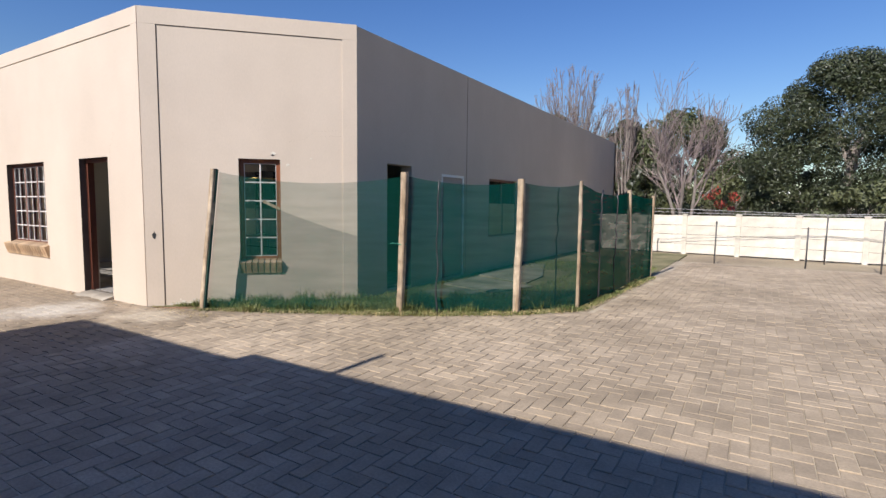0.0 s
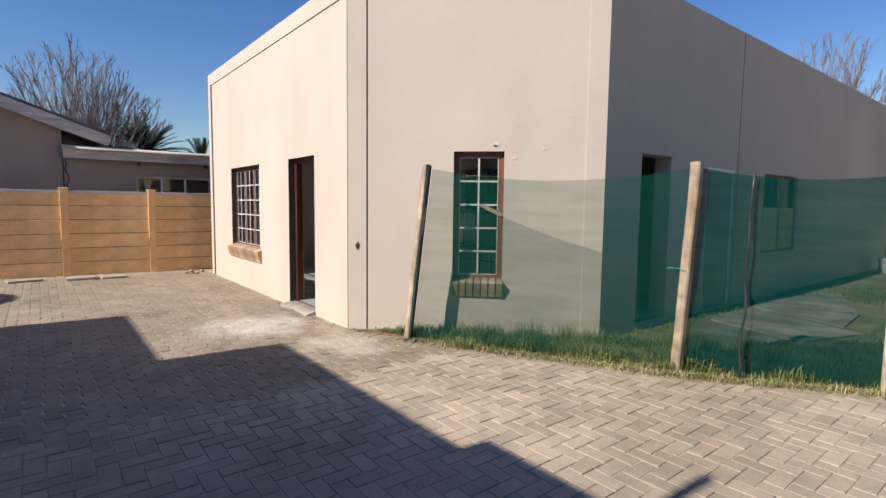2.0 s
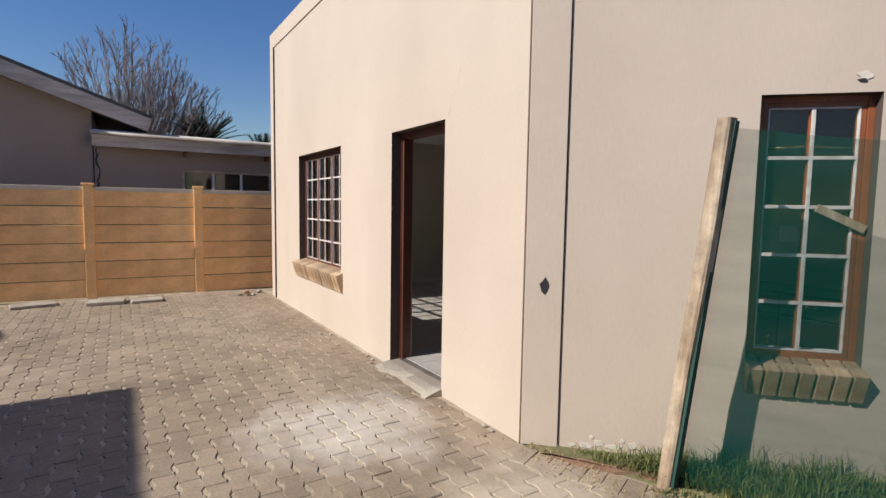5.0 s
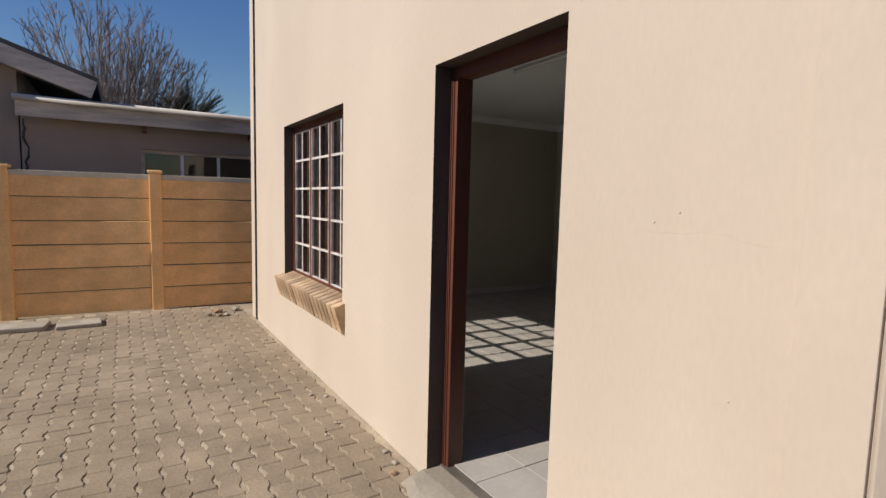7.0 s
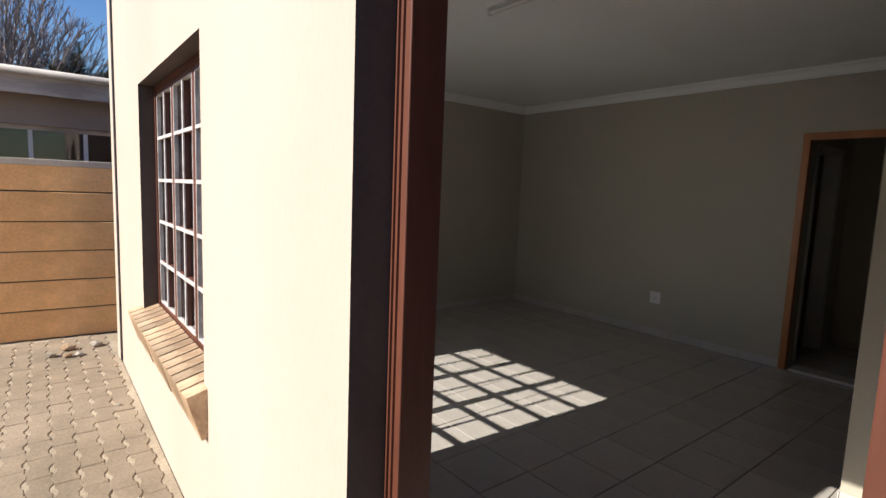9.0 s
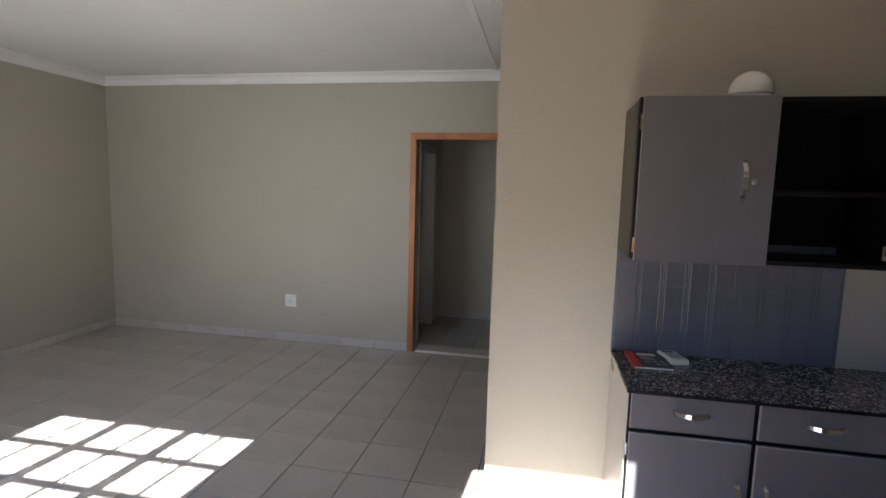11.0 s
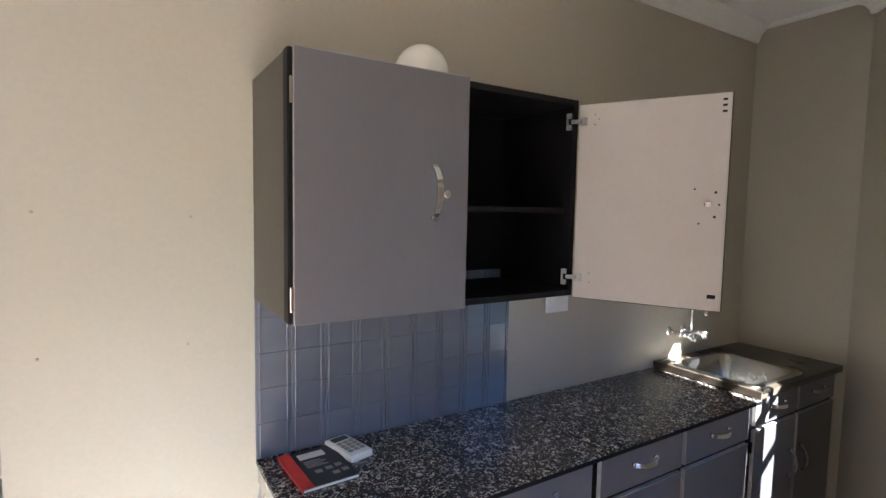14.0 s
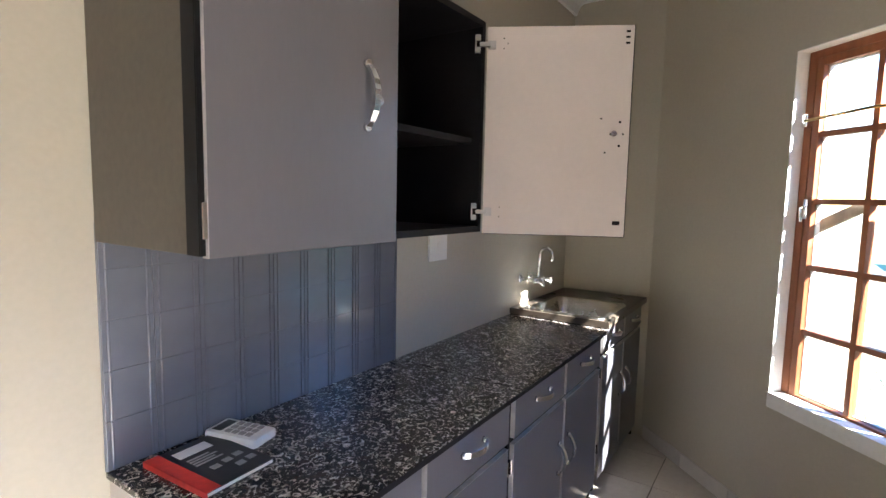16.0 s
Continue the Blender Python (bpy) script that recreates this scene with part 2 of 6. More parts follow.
def add_stain(m, x, y, radius, colour, amount):
    """A dusty spill with a ragged outline, at one spot of the yard."""
    N, L = m.node_tree.nodes, m.node_tree.links
    bs = N["Principled BSDF"]
    src = bs.inputs["Base Color"].links[0].from_socket
    co, sub, ln, ns, ad, mr, mx = N.new("ShaderNodeTexCoord"), N.new("ShaderNodeVectorMath"), N.new("ShaderNodeVectorMath"), N.new("ShaderNodeTexNoise"), N.new("ShaderNodeMath"), N.new("ShaderNodeMapRange"), N.new("ShaderNodeMix")
    sub.operation, ln.operation, ad.operation, mx.data_type = "SUBTRACT", "LENGTH", "MULTIPLY_ADD", "RGBA"
    sub.inputs[1].default_value = (x, y, 0)
    ns.inputs["Scale"].default_value, ns.inputs["Detail"].default_value = 3.0, 8
    L.new(co.outputs["Object"], sub.inputs[0])
    L.new(sub.outputs[0], ln.inputs[0])
    L.new(co.outputs["Object"], ns.inputs["Vector"])
    ad.inputs[1].default_value = 1.6 * radius
    L.new(ns.outputs["Fac"], ad.inputs[0])
    L.new(ln.outputs["Value"], ad.inputs[2])
    mr.inputs["From Min"].default_value, mr.inputs["From Max"].default_value = 1.75 * radius, 1.15 * radius
    mr.inputs["To Max"].default_value = amount
    L.new(ad.outputs[0], mr.inputs["Value"])
    L.new(mr.outputs[0], mx.inputs["Factor"])
    L.new(src, mx.inputs["A"])
    mx.inputs["B"].default_value = (*colour, 1)
    L.new(mx.outputs["Result"], bs.inputs["Base Color"])


for _m in (PAVER, PAVERS, ZIGPAVER, ZIGPAVERS):
    add_stain(_m, -8.0, 2.95, 0.75, (0.62, 0.57, 0.49), 0.55)
    add_stain(_m, -6.6, 3.45, 0.6, (0.58, 0.50, 0.38), 0.45)


def add_dirt(m, scale, low, high):
    """Broad soiling: darker trodden patches and paler dusty ones, over several pieces."""
    N, L = m.node_tree.nodes, m.node_tree.links
    bs = N["Principled BSDF"]
    src = bs.inputs["Base Color"].links[0].from_socket
    co, ns, mr, hs = N.new("ShaderNodeTexCoord"), N.new("ShaderNodeTexNoise"), N.new("ShaderNodeMapRange"), N.new("ShaderNodeHueSaturation")
    ns.inputs["Scale"].default_value, ns.inputs["Detail"].default_value, ns.inputs["Roughness"].default_value = scale, 9, 0.68
    mr.inputs["From Min"].default_value, mr.inputs["From Max"].default_value = 0.32, 0.68
    mr.inputs["To Min"].default_value, mr.inputs["To Max"].default_value = low, high
    L.new(co.outputs["Object"], ns.inputs["Vector"])
    L.new(ns.outputs["Fac"], mr.inputs["Value"])
    L.new(mr.outputs[0], hs.inputs["Value"])
    L.new(src, hs.inputs["Color"])
    L.new(hs.outputs["Color"], bs.inputs["Base Color"])


for _m in (PAVER, PAVERS, ZIGPAVER, ZIGPAVERS):
    add_dirt(_m, 2.6, 0.78, 1.18)
for _m in (PRECAST, PALEPRECAST):
    add_dirt(_m, 3.0, 0.84, 1.10)
add_dirt(PLASTER, 1.1, 0.965, 1.03)
add_dirt(POSTWOOD, 7.0, 0.5, 1.2)
CRACKLINE = mat("plaster_crack", (0.33, 0.26, 0.20), (0.42, 0.34, 0.27), 8, 60, 0.95, 0.0)
CURTAIN = mat("beige_curtain", (0.45, 0.36, 0.20), (0.55, 0.45, 0.27), 3, 30, 0.9, 0.1)


# ---- building blocks ----
def box(bm, x0, x1, y0, y1, z0, z1, bevel=0.0, m=None):
    r = bmesh.ops.create_cube(bm, size=1.0)
    vs = r["verts"]
    for v in vs:
        v.co = Vector((x0 + (v.co.x + 0.5) * (x1 - x0), y0 + (v.co.y + 0.5) * (y1 - y0), z0 + (v.co.z + 0.5) * (z1 - z0)))
    if bevel:
        es = list({e for v in vs for e in v.link_edges})
        r = bmesh.ops.bevel(bm, geom=es, offset=bevel, segments=2, affect="EDGES", profile=0.6)
        vs = list({v for f in r["faces"] for v in f.verts} | {v for v in vs if v.is_valid})
    if m is not None:
        for v in {v for q in vs if q.is_valid for v in [q]}:
            v.co = m @ v.co
    return bm


def boxes(*rows, bevel=0.0, m=None):
    bm = bmesh.new()
    for r in rows:
        box(bm, *r, bevel=bevel)
    if m is not None:
        bm.transform(m)
    return bm


def tube(bm, pts, radii, seg=8, cap=True):
    """A tapered round tube along pts."""
    rings, side = [], None
    pts = [Vector(p) for p in pts]
    for i, p in enumerate(pts):
        d = (pts[min(i + 1, len(pts) - 1)] - pts[max(i - 1, 0)]).normalized()
        ref = side if side is not None else (Vector((0, 0, 1)) if abs(d.z) < 0.9 else Vector((1, 0, 0)))
        u = (ref - d * ref.dot(d)).normalized()
        side = u
        w = d.cross(u)
        r = radii[i] if hasattr(radii, "__len__") else radii
        rings.append([bm.verts.new(p + (u * math.cos(2 * math.pi * k / seg) + w * math.sin(2 * math.pi * k / seg)) * r) for k in range(seg)])
    for a, b in zip(rings, rings[1:]):
        for k in range(seg):
            f = bm.faces.new((a[k], a[(k + 1) % seg], b[(k + 1) % seg], b[k]))
            f.smooth = True
    if cap:
        bm.faces.new(rings[0][::-1])
        bm.faces.new(rings[-1])
    return bm


def mesh_of(name, bm, material):
    me = bpy.data.meshes.new(name)
    bmesh.ops.recalc_face_normals(bm, faces=bm.faces)
    bm.to_mesh(me)
    bm.free()
    me.materials.append(material)
    return me


def raw_mesh(name, verts, faces, material, smooth=False):
    me = bpy.data.meshes.new(name)
    me.from_pydata(verts, [], faces)
    me.materials.append(material)
    if smooth:
        me.polygons.foreach_set("use_smooth", [True] * len(me.polygons))
    return me


def thing(name, x, y, z, label, category, group="", kind=""):
    ob = new(name)
    ob.location = (x, y, z)
    ob.empty_display_size = 0.1
    return tagged(ob, label, category, group, kind)


def put(ob, parent):
    ob.parent = parent
    if parent.type == "EMPTY" and parent.parent is None:
        ob.matrix_parent_inverse = Matrix.Translation(-parent.location)
    return ob


def part(name, bm, material, parent=None, label=""):
    """One mesh object, in world metres, under its thing or part."""
    ob = new(name, mesh_of(name, bm, material))
    if parent is not None:
        put(ob, parent)
    return tagged(ob, label)


def structure(name, bm, material, label, category):
    return tagged(part(name, bm, material), label, category, kind="structure")


def wall_mesh(L, z0, z1, T, holes, m, a=0.0, b=0.0):
    """A wall along u from 0 to L, outer face at v=0, inner face at v=T, through-holes (u0, u1, z0, z1); a, b: how far the inner face is cut back at each end."""
    bm = bmesh.new()
    us = sorted({0, L} | {h[i] for h in holes for i in (0, 1)})
    zs = sorted({z0, z1} | {h[i] for h in holes for i in (2, 3)})

    def inner(u):
        return a if u == 0 else (L - b if u == L else u)

    def solid(i, j):
        if not (0 <= i < len(us) - 1 and 0 <= j < len(zs) - 1):
            return False
        cu, cz = (us[i] + us[i + 1]) / 2, (zs[j] + zs[j + 1]) / 2
        return not any(h[0] < cu < h[1] and h[2] < cz < h[3] for h in holes)

    grid = {}

    def vert(i, j, k):
        if (i, j, k) not in grid:
            grid[i, j, k] = bm.verts.new((inner(us[i]) if k else us[i], T * k, zs[j]))
        return grid[i, j, k]

    for i in range(len(us) - 1):
        for j in range(len(zs) - 1):
            if not solid(i, j):
                continue
            bm.faces.new([vert(i, j, 0), vert(i + 1, j, 0), vert(i + 1, j + 1, 0), vert(i, j + 1, 0)])
            bm.faces.new([vert(i, j, 1), vert(i, j + 1, 1), vert(i + 1, j + 1, 1), vert(i + 1, j, 1)])
            if not solid(i - 1, j):
                bm.faces.new([vert(i, j, 0), vert(i, j + 1, 0), vert(i, j + 1, 1), vert(i, j, 1)])
            if not solid(i + 1, j):
                bm.faces.new([vert(i + 1, j, 0), vert(i + 1, j, 1), vert(i + 1, j + 1, 1), vert(i + 1, j + 1, 0)])
            if not solid(i, j - 1):
                bm.faces.new([vert(i, j, 0), vert(i, j, 1), vert(i + 1, j, 1), vert(i + 1, j, 0)])
            if not solid(i, j + 1):
                bm.faces.new([vert(i, j + 1, 0), vert(i + 1, j + 1, 0), vert(i + 1, j + 1, 1), vert(i, j + 1, 1)])
    bm.transform(m)
    return bm


def paint_inside(ob, test, material):
    """Gives the faces that face the rooms their own paint."""
    ob.data.materials.append(material)
    for p in ob.data.polygons:
        if test(p.center, p.normal):
            p.material_index = 1


def frame_bm(u0, u1, z0, z1, w, v0, v1, bottom=True, bevel=0.003):
    bm = boxes((u0, u0 + w, v0, v1, z0, z1), (u1 - w, u1, v0, v1, z0, z1), (u0 + w, u1 - w, v0, v1, z1 - w, z1), bevel=bevel)
    if bottom:
        box(bm, u0 + w, u1 - w, v0, v1, z0, z0 + w, bevel=bevel)
    return bm


def prism(pts, z0, z1):
    bm = bmesh.new()
    lo, hi = [bm.verts.new((x, y, z0)) for x, y in pts], [bm.verts.new((x, y, z1)) for x, y in pts]
    n = len(pts)
    for k in range(n):
        bm.faces.new((lo[k], lo[(k + 1) % n], hi[(k + 1) % n], hi[k]))
    bm.faces.new(lo[::-1])
    bm.faces.new(hi)
    return bm


# ---- plan (metres) ----
T = 0.22
FY, RX, WX = 3.80, -5.16, -13.20          # outer faces: front, right, west
CX, CY = -7.20, 5.84                      # ends of the cut corner
TOP, NB = 4.03, 21.6
FL, CEIL = 0.06, 2.675
KY = 6.34                                 # kitchen wall face
NY = 8.48                                 # north wall face
S2 = math.sqrt(0.5)
ML = (RX - CX) / S2
M_FRONT = Matrix(((-1, 0, 0, CX), (0, 1, 0, FY), (0, 0, 1, 0), (0, 0, 0, 1)))   # u runs west from the corner
M_CUT = Matrix(((S2, -S2, 0, CX), (S2, S2, 0, FY), (0, 0, 1, 0), (0, 0, 0, 1)))  # u runs along the cut corner
M_RIGHT = Matrix(((0, -1, 0, RX), (1, 0, 0, CY), (0, 0, 1, 0), (0, 0, 0, 1)))   # u runs north
DOOR = (0.93, 1.81, 0.0, 2.10)            # u0, u1, z0, z1 on the front wall
WINF = (3.04, 4.58, 0.69, 2.10)
WINM = (1.225, 1.79, 0.62, 2.075)
R_DOOR1, R_DOOR2, R_WIN = (0.72, 1.40, 0.05, 2.11), (2.38, 3.26, 0.05, 2.04), (4.36, 5.86, 0.75, 2.05)
TC = 0.172                                # the cut-corner wall is thinner
ICY = FY + T
ICX = ICY + (CX - FY) - TC / S2           # inner corner, front wall and cut corner
SKEW = CX - ICX
SKEWC = (ICX - CX + T) * S2
FLEN = CX - WX
JOINT = 3.33

# ---- the building's shell ----
w = structure("wall_front", wall_mesh(FLEN, -0.2, TOP, T, [DOOR, WINF], M_FRONT, SKEW, T), PLASTER, "sunlit cream plastered front wall with door and window openings", "wall")
paint_inside(w, lambda c, n: n.y > 0.9, INWALL)


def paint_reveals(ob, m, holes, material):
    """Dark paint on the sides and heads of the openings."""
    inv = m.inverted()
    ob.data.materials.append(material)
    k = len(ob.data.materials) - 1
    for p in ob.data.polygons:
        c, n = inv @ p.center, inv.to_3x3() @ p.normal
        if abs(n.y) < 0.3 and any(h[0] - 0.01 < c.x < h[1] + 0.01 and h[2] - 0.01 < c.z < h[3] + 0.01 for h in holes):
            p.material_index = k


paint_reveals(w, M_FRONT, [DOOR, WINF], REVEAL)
w = structure("wall_corner", wall_mesh(ML, -0.2, TOP, TC, [WINM], M_CUT, SKEWC, SKEWC), PLASTER, "cream plastered cut-corner wall with a narrow window", "wall")
paint_inside(w, lambda c, n: n.y > 0.5 and n.x < -0.5, INWALL)
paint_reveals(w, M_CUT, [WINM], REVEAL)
w = structure("wall_right", wall_mesh(NB - CY, -0.2, TOP, T, [R_DOOR1, R_DOOR2, R_WIN], M_RIGHT, SKEW, T), PLASTER, "shaded plastered side wall along the grassed yard", "wall")
paint_inside(w, lambda c, n: n.x < -0.9, INWALL)
w = structure("wall_west", boxes((WX, WX + T, FY, NB, -0.2, TOP)), PLASTER, "plain plastered west wall", "wall")
paint_inside(w, lambda c, n: n.x > 0.9, INWALL)
structure("wall_back", boxes((WX, RX, NB - T, NB, -0.2, TOP)), PLASTER, "plain plastered rear wall", "wall")
structure("roof", boxes((WX + 0.1, RX - 0.1, CY, NB - 0.1, 3.6, 3.7), (WX + 0.1, CX - 0.1, FY + 0.1, CY, 3.6, 3.7)), ROOF, "flat dark roof behind the parapet", "roof")
P = 0.014
structure("trim_front", boxes((0.001, FLEN, -P, -0.001, 3.82, TOP + 0.012), (0.001, 0.16, -P, -0.001, 0.0, 3.82), (FLEN - 0.17, FLEN, -P, -0.001, 0.0, 3.82), bevel=0.003, m=M_FRONT), PLASTER, "raised plaster border round the front wall", "trim")
structure("trim_corner", boxes((0.001, ML, -P, -0.001, 3.82, TOP + 0.012), (0.001, 0.22, -P, -0.001, 0.0, 3.82), (ML - 0.21, ML, -P, -0.001, 0.0, 3.82), bevel=0.003, m=M_CUT), PLASTER, "raised plaster border round the cut-corner wall", "trim")

# thin dark strips on the wall: the border's shadow line put in as colour
structure("trim_shadow_line", boxes((0.2205, 0.2275, -0.0045, -0.0005, 0.02, 3.814), (0.2205, ML - 0.30, -0.0045, -0.0005, 3.814, 3.8195), m=M_CUT), REVEAL, "dark strip painted as the shadow line beside the raised plaster border", "gap")
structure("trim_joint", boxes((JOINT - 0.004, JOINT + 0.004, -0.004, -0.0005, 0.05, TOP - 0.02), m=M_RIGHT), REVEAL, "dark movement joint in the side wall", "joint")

# ---- rooms ----
IW, IE = WX + T, RX - T - 0.05
PIER = -8.705
ROOM = [(WX + 0.1, FY + 0.08), (CX - 0.06, FY + 0.08), (RX - 0.08, CY + 0.06), (RX - 0.08, 10.05), (WX + 0.1, 10.05)]
w = structure("wall_kitchen", boxes((PIER, IE, KY, KY + 0.15, 0.0, 2.74)), INWALL, "beige painted kitchen wall ending in a free edge", "wall")
M_NORTH = Matrix(((1, 0, 0, IW), (0, 1, 0, NY), (0, 0, 1, 0), (0, 0, 0, 1)))
IDU = (-9.68 - IW, -8.80 - IW)
structure("wall_north", wall_mesh(IE - IW, 0.0, 2.74, 0.15, [(IDU[0], IDU[1], 0.0, 2.12)], M_NORTH), INWALL, "beige painted far wall with a doorway", "wall")
structure("wall_inner_west", boxes((IW, IW + 0.004, FY + T, NY, FL, 2.74)), INWALL, "beige painted side wall of the living room", "wall")
structure("wall_passage", wall_mesh(1.30, 0.0, 2.74, 0.12, [(0.20, 0.95, 0.06, 2.08)], Matrix(((0, -1, 0, -9.70), (1, 0, 0, NY + 0.15), (0, 0, 1, 0), (0, 0, 0, 1)))), INWALL, "passage side wall with an open doorway", "wall")
structure("wall_passage_end", boxes((-11.2, -8.0, 9.93, 10.05, 0.0, 2.74)), INWALL, "plain end wall of the passage", "wall")
structure("wall_passage_east", boxes((-8.62, -8.5, NY + 0.15, 9.93, 0.0, 2.74)), INWALL, "plain passage wall", "wall")
structure("wall_bath_west", boxes((-11.2, -11.1, NY + 0.15, 9.93, 0.0, 2.74)), INWALL, "plain wall of the dark room beyond", "wall")
structure("ceiling", prism(ROOM, CEIL, CEIL + 0.06), CEILING, "flat white board ceiling", "ceiling")
structure("ceiling_strip", boxes((-8.955, -8.915, KY + 0.15, NY, CEIL - 0.008, CEIL - 0.0005), bevel=0.002), WHITE, "thin white cover strip on the ceiling joint", "trim")


def cornice(name, p, q, inward):
    """Coved white cornice from p to q along a wall, at the ceiling."""
    bm = bmesh.new()
    prof = [(0, 0), (0.075, 0), (0.066, -0.014), (0.048, -0.022), (0.030, -0.036), (0.018, -0.058), (0.012, -0.080), (0, -0.086)]
    p, q, inward = Vector((*p, CEIL - 0.0004)), Vector((*q, CEIL - 0.0004)), Vector((*inward, 0))
    ra, rb = [[bm.verts.new(s + inward * o + Vector((0, 0, h))) for o, h in prof] for s in (p, q)]
    for k in range(len(prof)):
        bm.faces.new((ra[k], ra[(k + 1) % len(prof)], rb[(k + 1) % len(prof)], rb[k]))
    bm.faces.new(ra)
    bm.faces.new(rb[::-1])
    return structure(name, bm, WHITE, "white coved plaster cornice", "cornice")


OBY = CY + SKEW
cornice("trim_cornice_north", (IW, NY), (IE, NY), (0, -1))
cornice("trim_cornice_west", (IW + 0.004, FY + T), (IW + 0.004, NY), (1, 0))
cornice("trim_cornice_front", (IW, ICY), (ICX, ICY), (0, 1))
cornice("trim_cornice_cut", (ICX, ICY), (IE + 0.05, OBY), (-S2, S2))
cornice("trim_cornice_kitchen", (PIER, KY), (IE, KY), (0, -1))
cornice("trim_cornice_right", (IE + 0.05, OBY - 0.1), (IE + 0.05, KY), (-1, 0))
structure("wall_inner_right", boxes((IE, RX - T - 0.0005, OBY - 0.09, KY, 0.0, 2.74)), INWALL, "short plain wall at the end of the kitchen", "wall")
structure("wall_store", boxes((-7.3, -7.2, KY + 0.15, NY, 0.0, 2.74)), INWALL, "plain partition behind the kitchen", "wall")
structure("floor", prism(ROOM, -0.1, FL - 0.006), GROUT, "dark grouted screed under the floor tiles", "floor")
structure("trim_door_reveal", boxes((DOOR[0] - 0.0, DOOR[0] + 0.004, 0.187, T + 0.001, FL, DOOR[3]), (DOOR[1] - 0.004, DOOR[1], 0.187, T + 0.001, FL, DOOR[3]), (DOOR[0] + 0.004, DOOR[1] - 0.004, 0.187, T + 0.001, DOOR[3] - 0.004, DOOR[3]), m=M_FRONT), INWALL, "painted inner reveal of the front door", "trim")
structure("trim_window_reveal_front", boxes((WINF[0], WINF[0] + 0.004, 0.157, T + 0.001, WINF[2], WINF[3]), (WINF[1] - 0.004, WINF[1], 0.157, T + 0.001, WINF[2], WINF[3]), (WINF[0] + 0.004, WINF[1] - 0.004, 0.157, T + 0.001, WINF[3] - 0.004, WINF[3]), (WINF[0] + 0.004, WINF[1] - 0.004, 0.157, T + 0.001, WINF[2], WINF[2] + 0.012), m=M_FRONT), WHITE, "white painted inner reveal of the wide window", "trim")
rg = random.Random(31)
bm = bmesh.new()
prev = None
for k in range(19):
    x = -9.02 + 0.90 * k / 18
    out = 0.10 + 0.05 * noise.noise((x * 4, 1.7, 0)) + rg.uniform(-0.012, 0.012)
    row = [bm.verts.new(v) for v in ((x, FY + 0.13, -0.05), (x, FY - out - 0.05, -0.05), (x, FY - out - 0.04 + rg.uniform(-0.012, 0.012), 0.004), (x, FY - out, 0.028 + rg.uniform(-0.006, 0.006)), (x, FY - 0.02 + rg.uniform(-0.01, 0.01), FL - 0.014 + rg.uniform(-0.003, 0.002)), (x, FY + 0.13, FL - 0.012))]
    if prev:
        for a in range(6):
            bm.faces.new((prev[a], row[a], row[(a + 1) % 6], prev[(a + 1) % 6]))
    else:
        bm.faces.new(row)
    prev = row
bm.faces.new(prev[::-1])
bmesh.ops.recalc_face_normals(bm, faces=bm.faces)
structure("threshold", bm, CONCRETE, "worn and chipped concrete doorstep", "threshold")

# ---- windows and doors ----
def casement_window(name, m, hole, lights, rows_n, depth, label, panes_mat, wood, thick=0.07):
    """Timber window: outer frame, side-hung casements two panes wide, glazing bars with white putty outside."""
    u0, u1, z0, z1 = hole
    o = m @ Vector(((u0 + u1) / 2, depth, z0))
    win = thing(name, o.x, o.y, o.z, label, "window", kind="structure")
    bm = frame_bm(u0, u1, z0, z1, 0.034, depth, depth + thick)
    bm.transform(m)
    part("window_frame", bm, wood, win, "red-brown painted timber frame")
    w = (u1 - u0 - 0.068) / lights
    for k in range(lights):
        a = u0 + 0.034 + k * w
        b, c, d = a + w, z0 + 0.034, z1 - 0.034
        bm = frame_bm(a + 0.002, b - 0.002, c, d, 0.030, depth + 0.006, depth + 0.05)
        bm.transform(m)
        cas = part("casement", bm, wood, win, "red-brown timber casement")
        a, b, c, d = a + 0.032, b - 0.032, c + 0.030, d - 0.030
        uc = (a + b) / 2
        hs = [c + (d - c) * r / rows_n for r in range(rows_n + 1)]
        bm = boxes((uc - 0.011, uc + 0.011, depth + 0.012, depth + 0.044, c, d), *[(a, b, depth + 0.0125, depth + 0.0435, h - 0.011, h + 0.011) for h in hs[1:-1]])
        bm.transform(m)
        put(part("glazing_bar", bm, wood, cas), cas)
        for (s, e) in ((a, uc - 0.011), (uc + 0.011, b)):
            for r in range(rows_n):
                lo, hi = hs[r] + (0.011 if r else 0), hs[r + 1] - (0.011 if r < rows_n - 1 else 0)
                bm = boxes((s, e, depth + 0.028, depth + 0.032, lo, hi), m=m)
                g = part("pane", bm, panes_mat, cas)
                g.visible_shadow = False
        bm = bmesh.new()
        for x, hwid in ((a, 0.004), (uc, 0.0095), (b, 0.004)):
            box(bm, x - hwid, x + hwid, depth + 0.004, depth + 0.026, c, d, bevel=0.002)
        for r, h in enumerate(hs):
            hwid = 0.0095 if 0 < r < rows_n else 0.004
            box(bm, a, b, depth + 0.0045, depth + 0.0265, h - hwid, h + hwid, bevel=0.002)
        bm.transform(m)
        put(part("putty", bm, PUTTY, cas, "chipped white putty line"), cas)
    return win


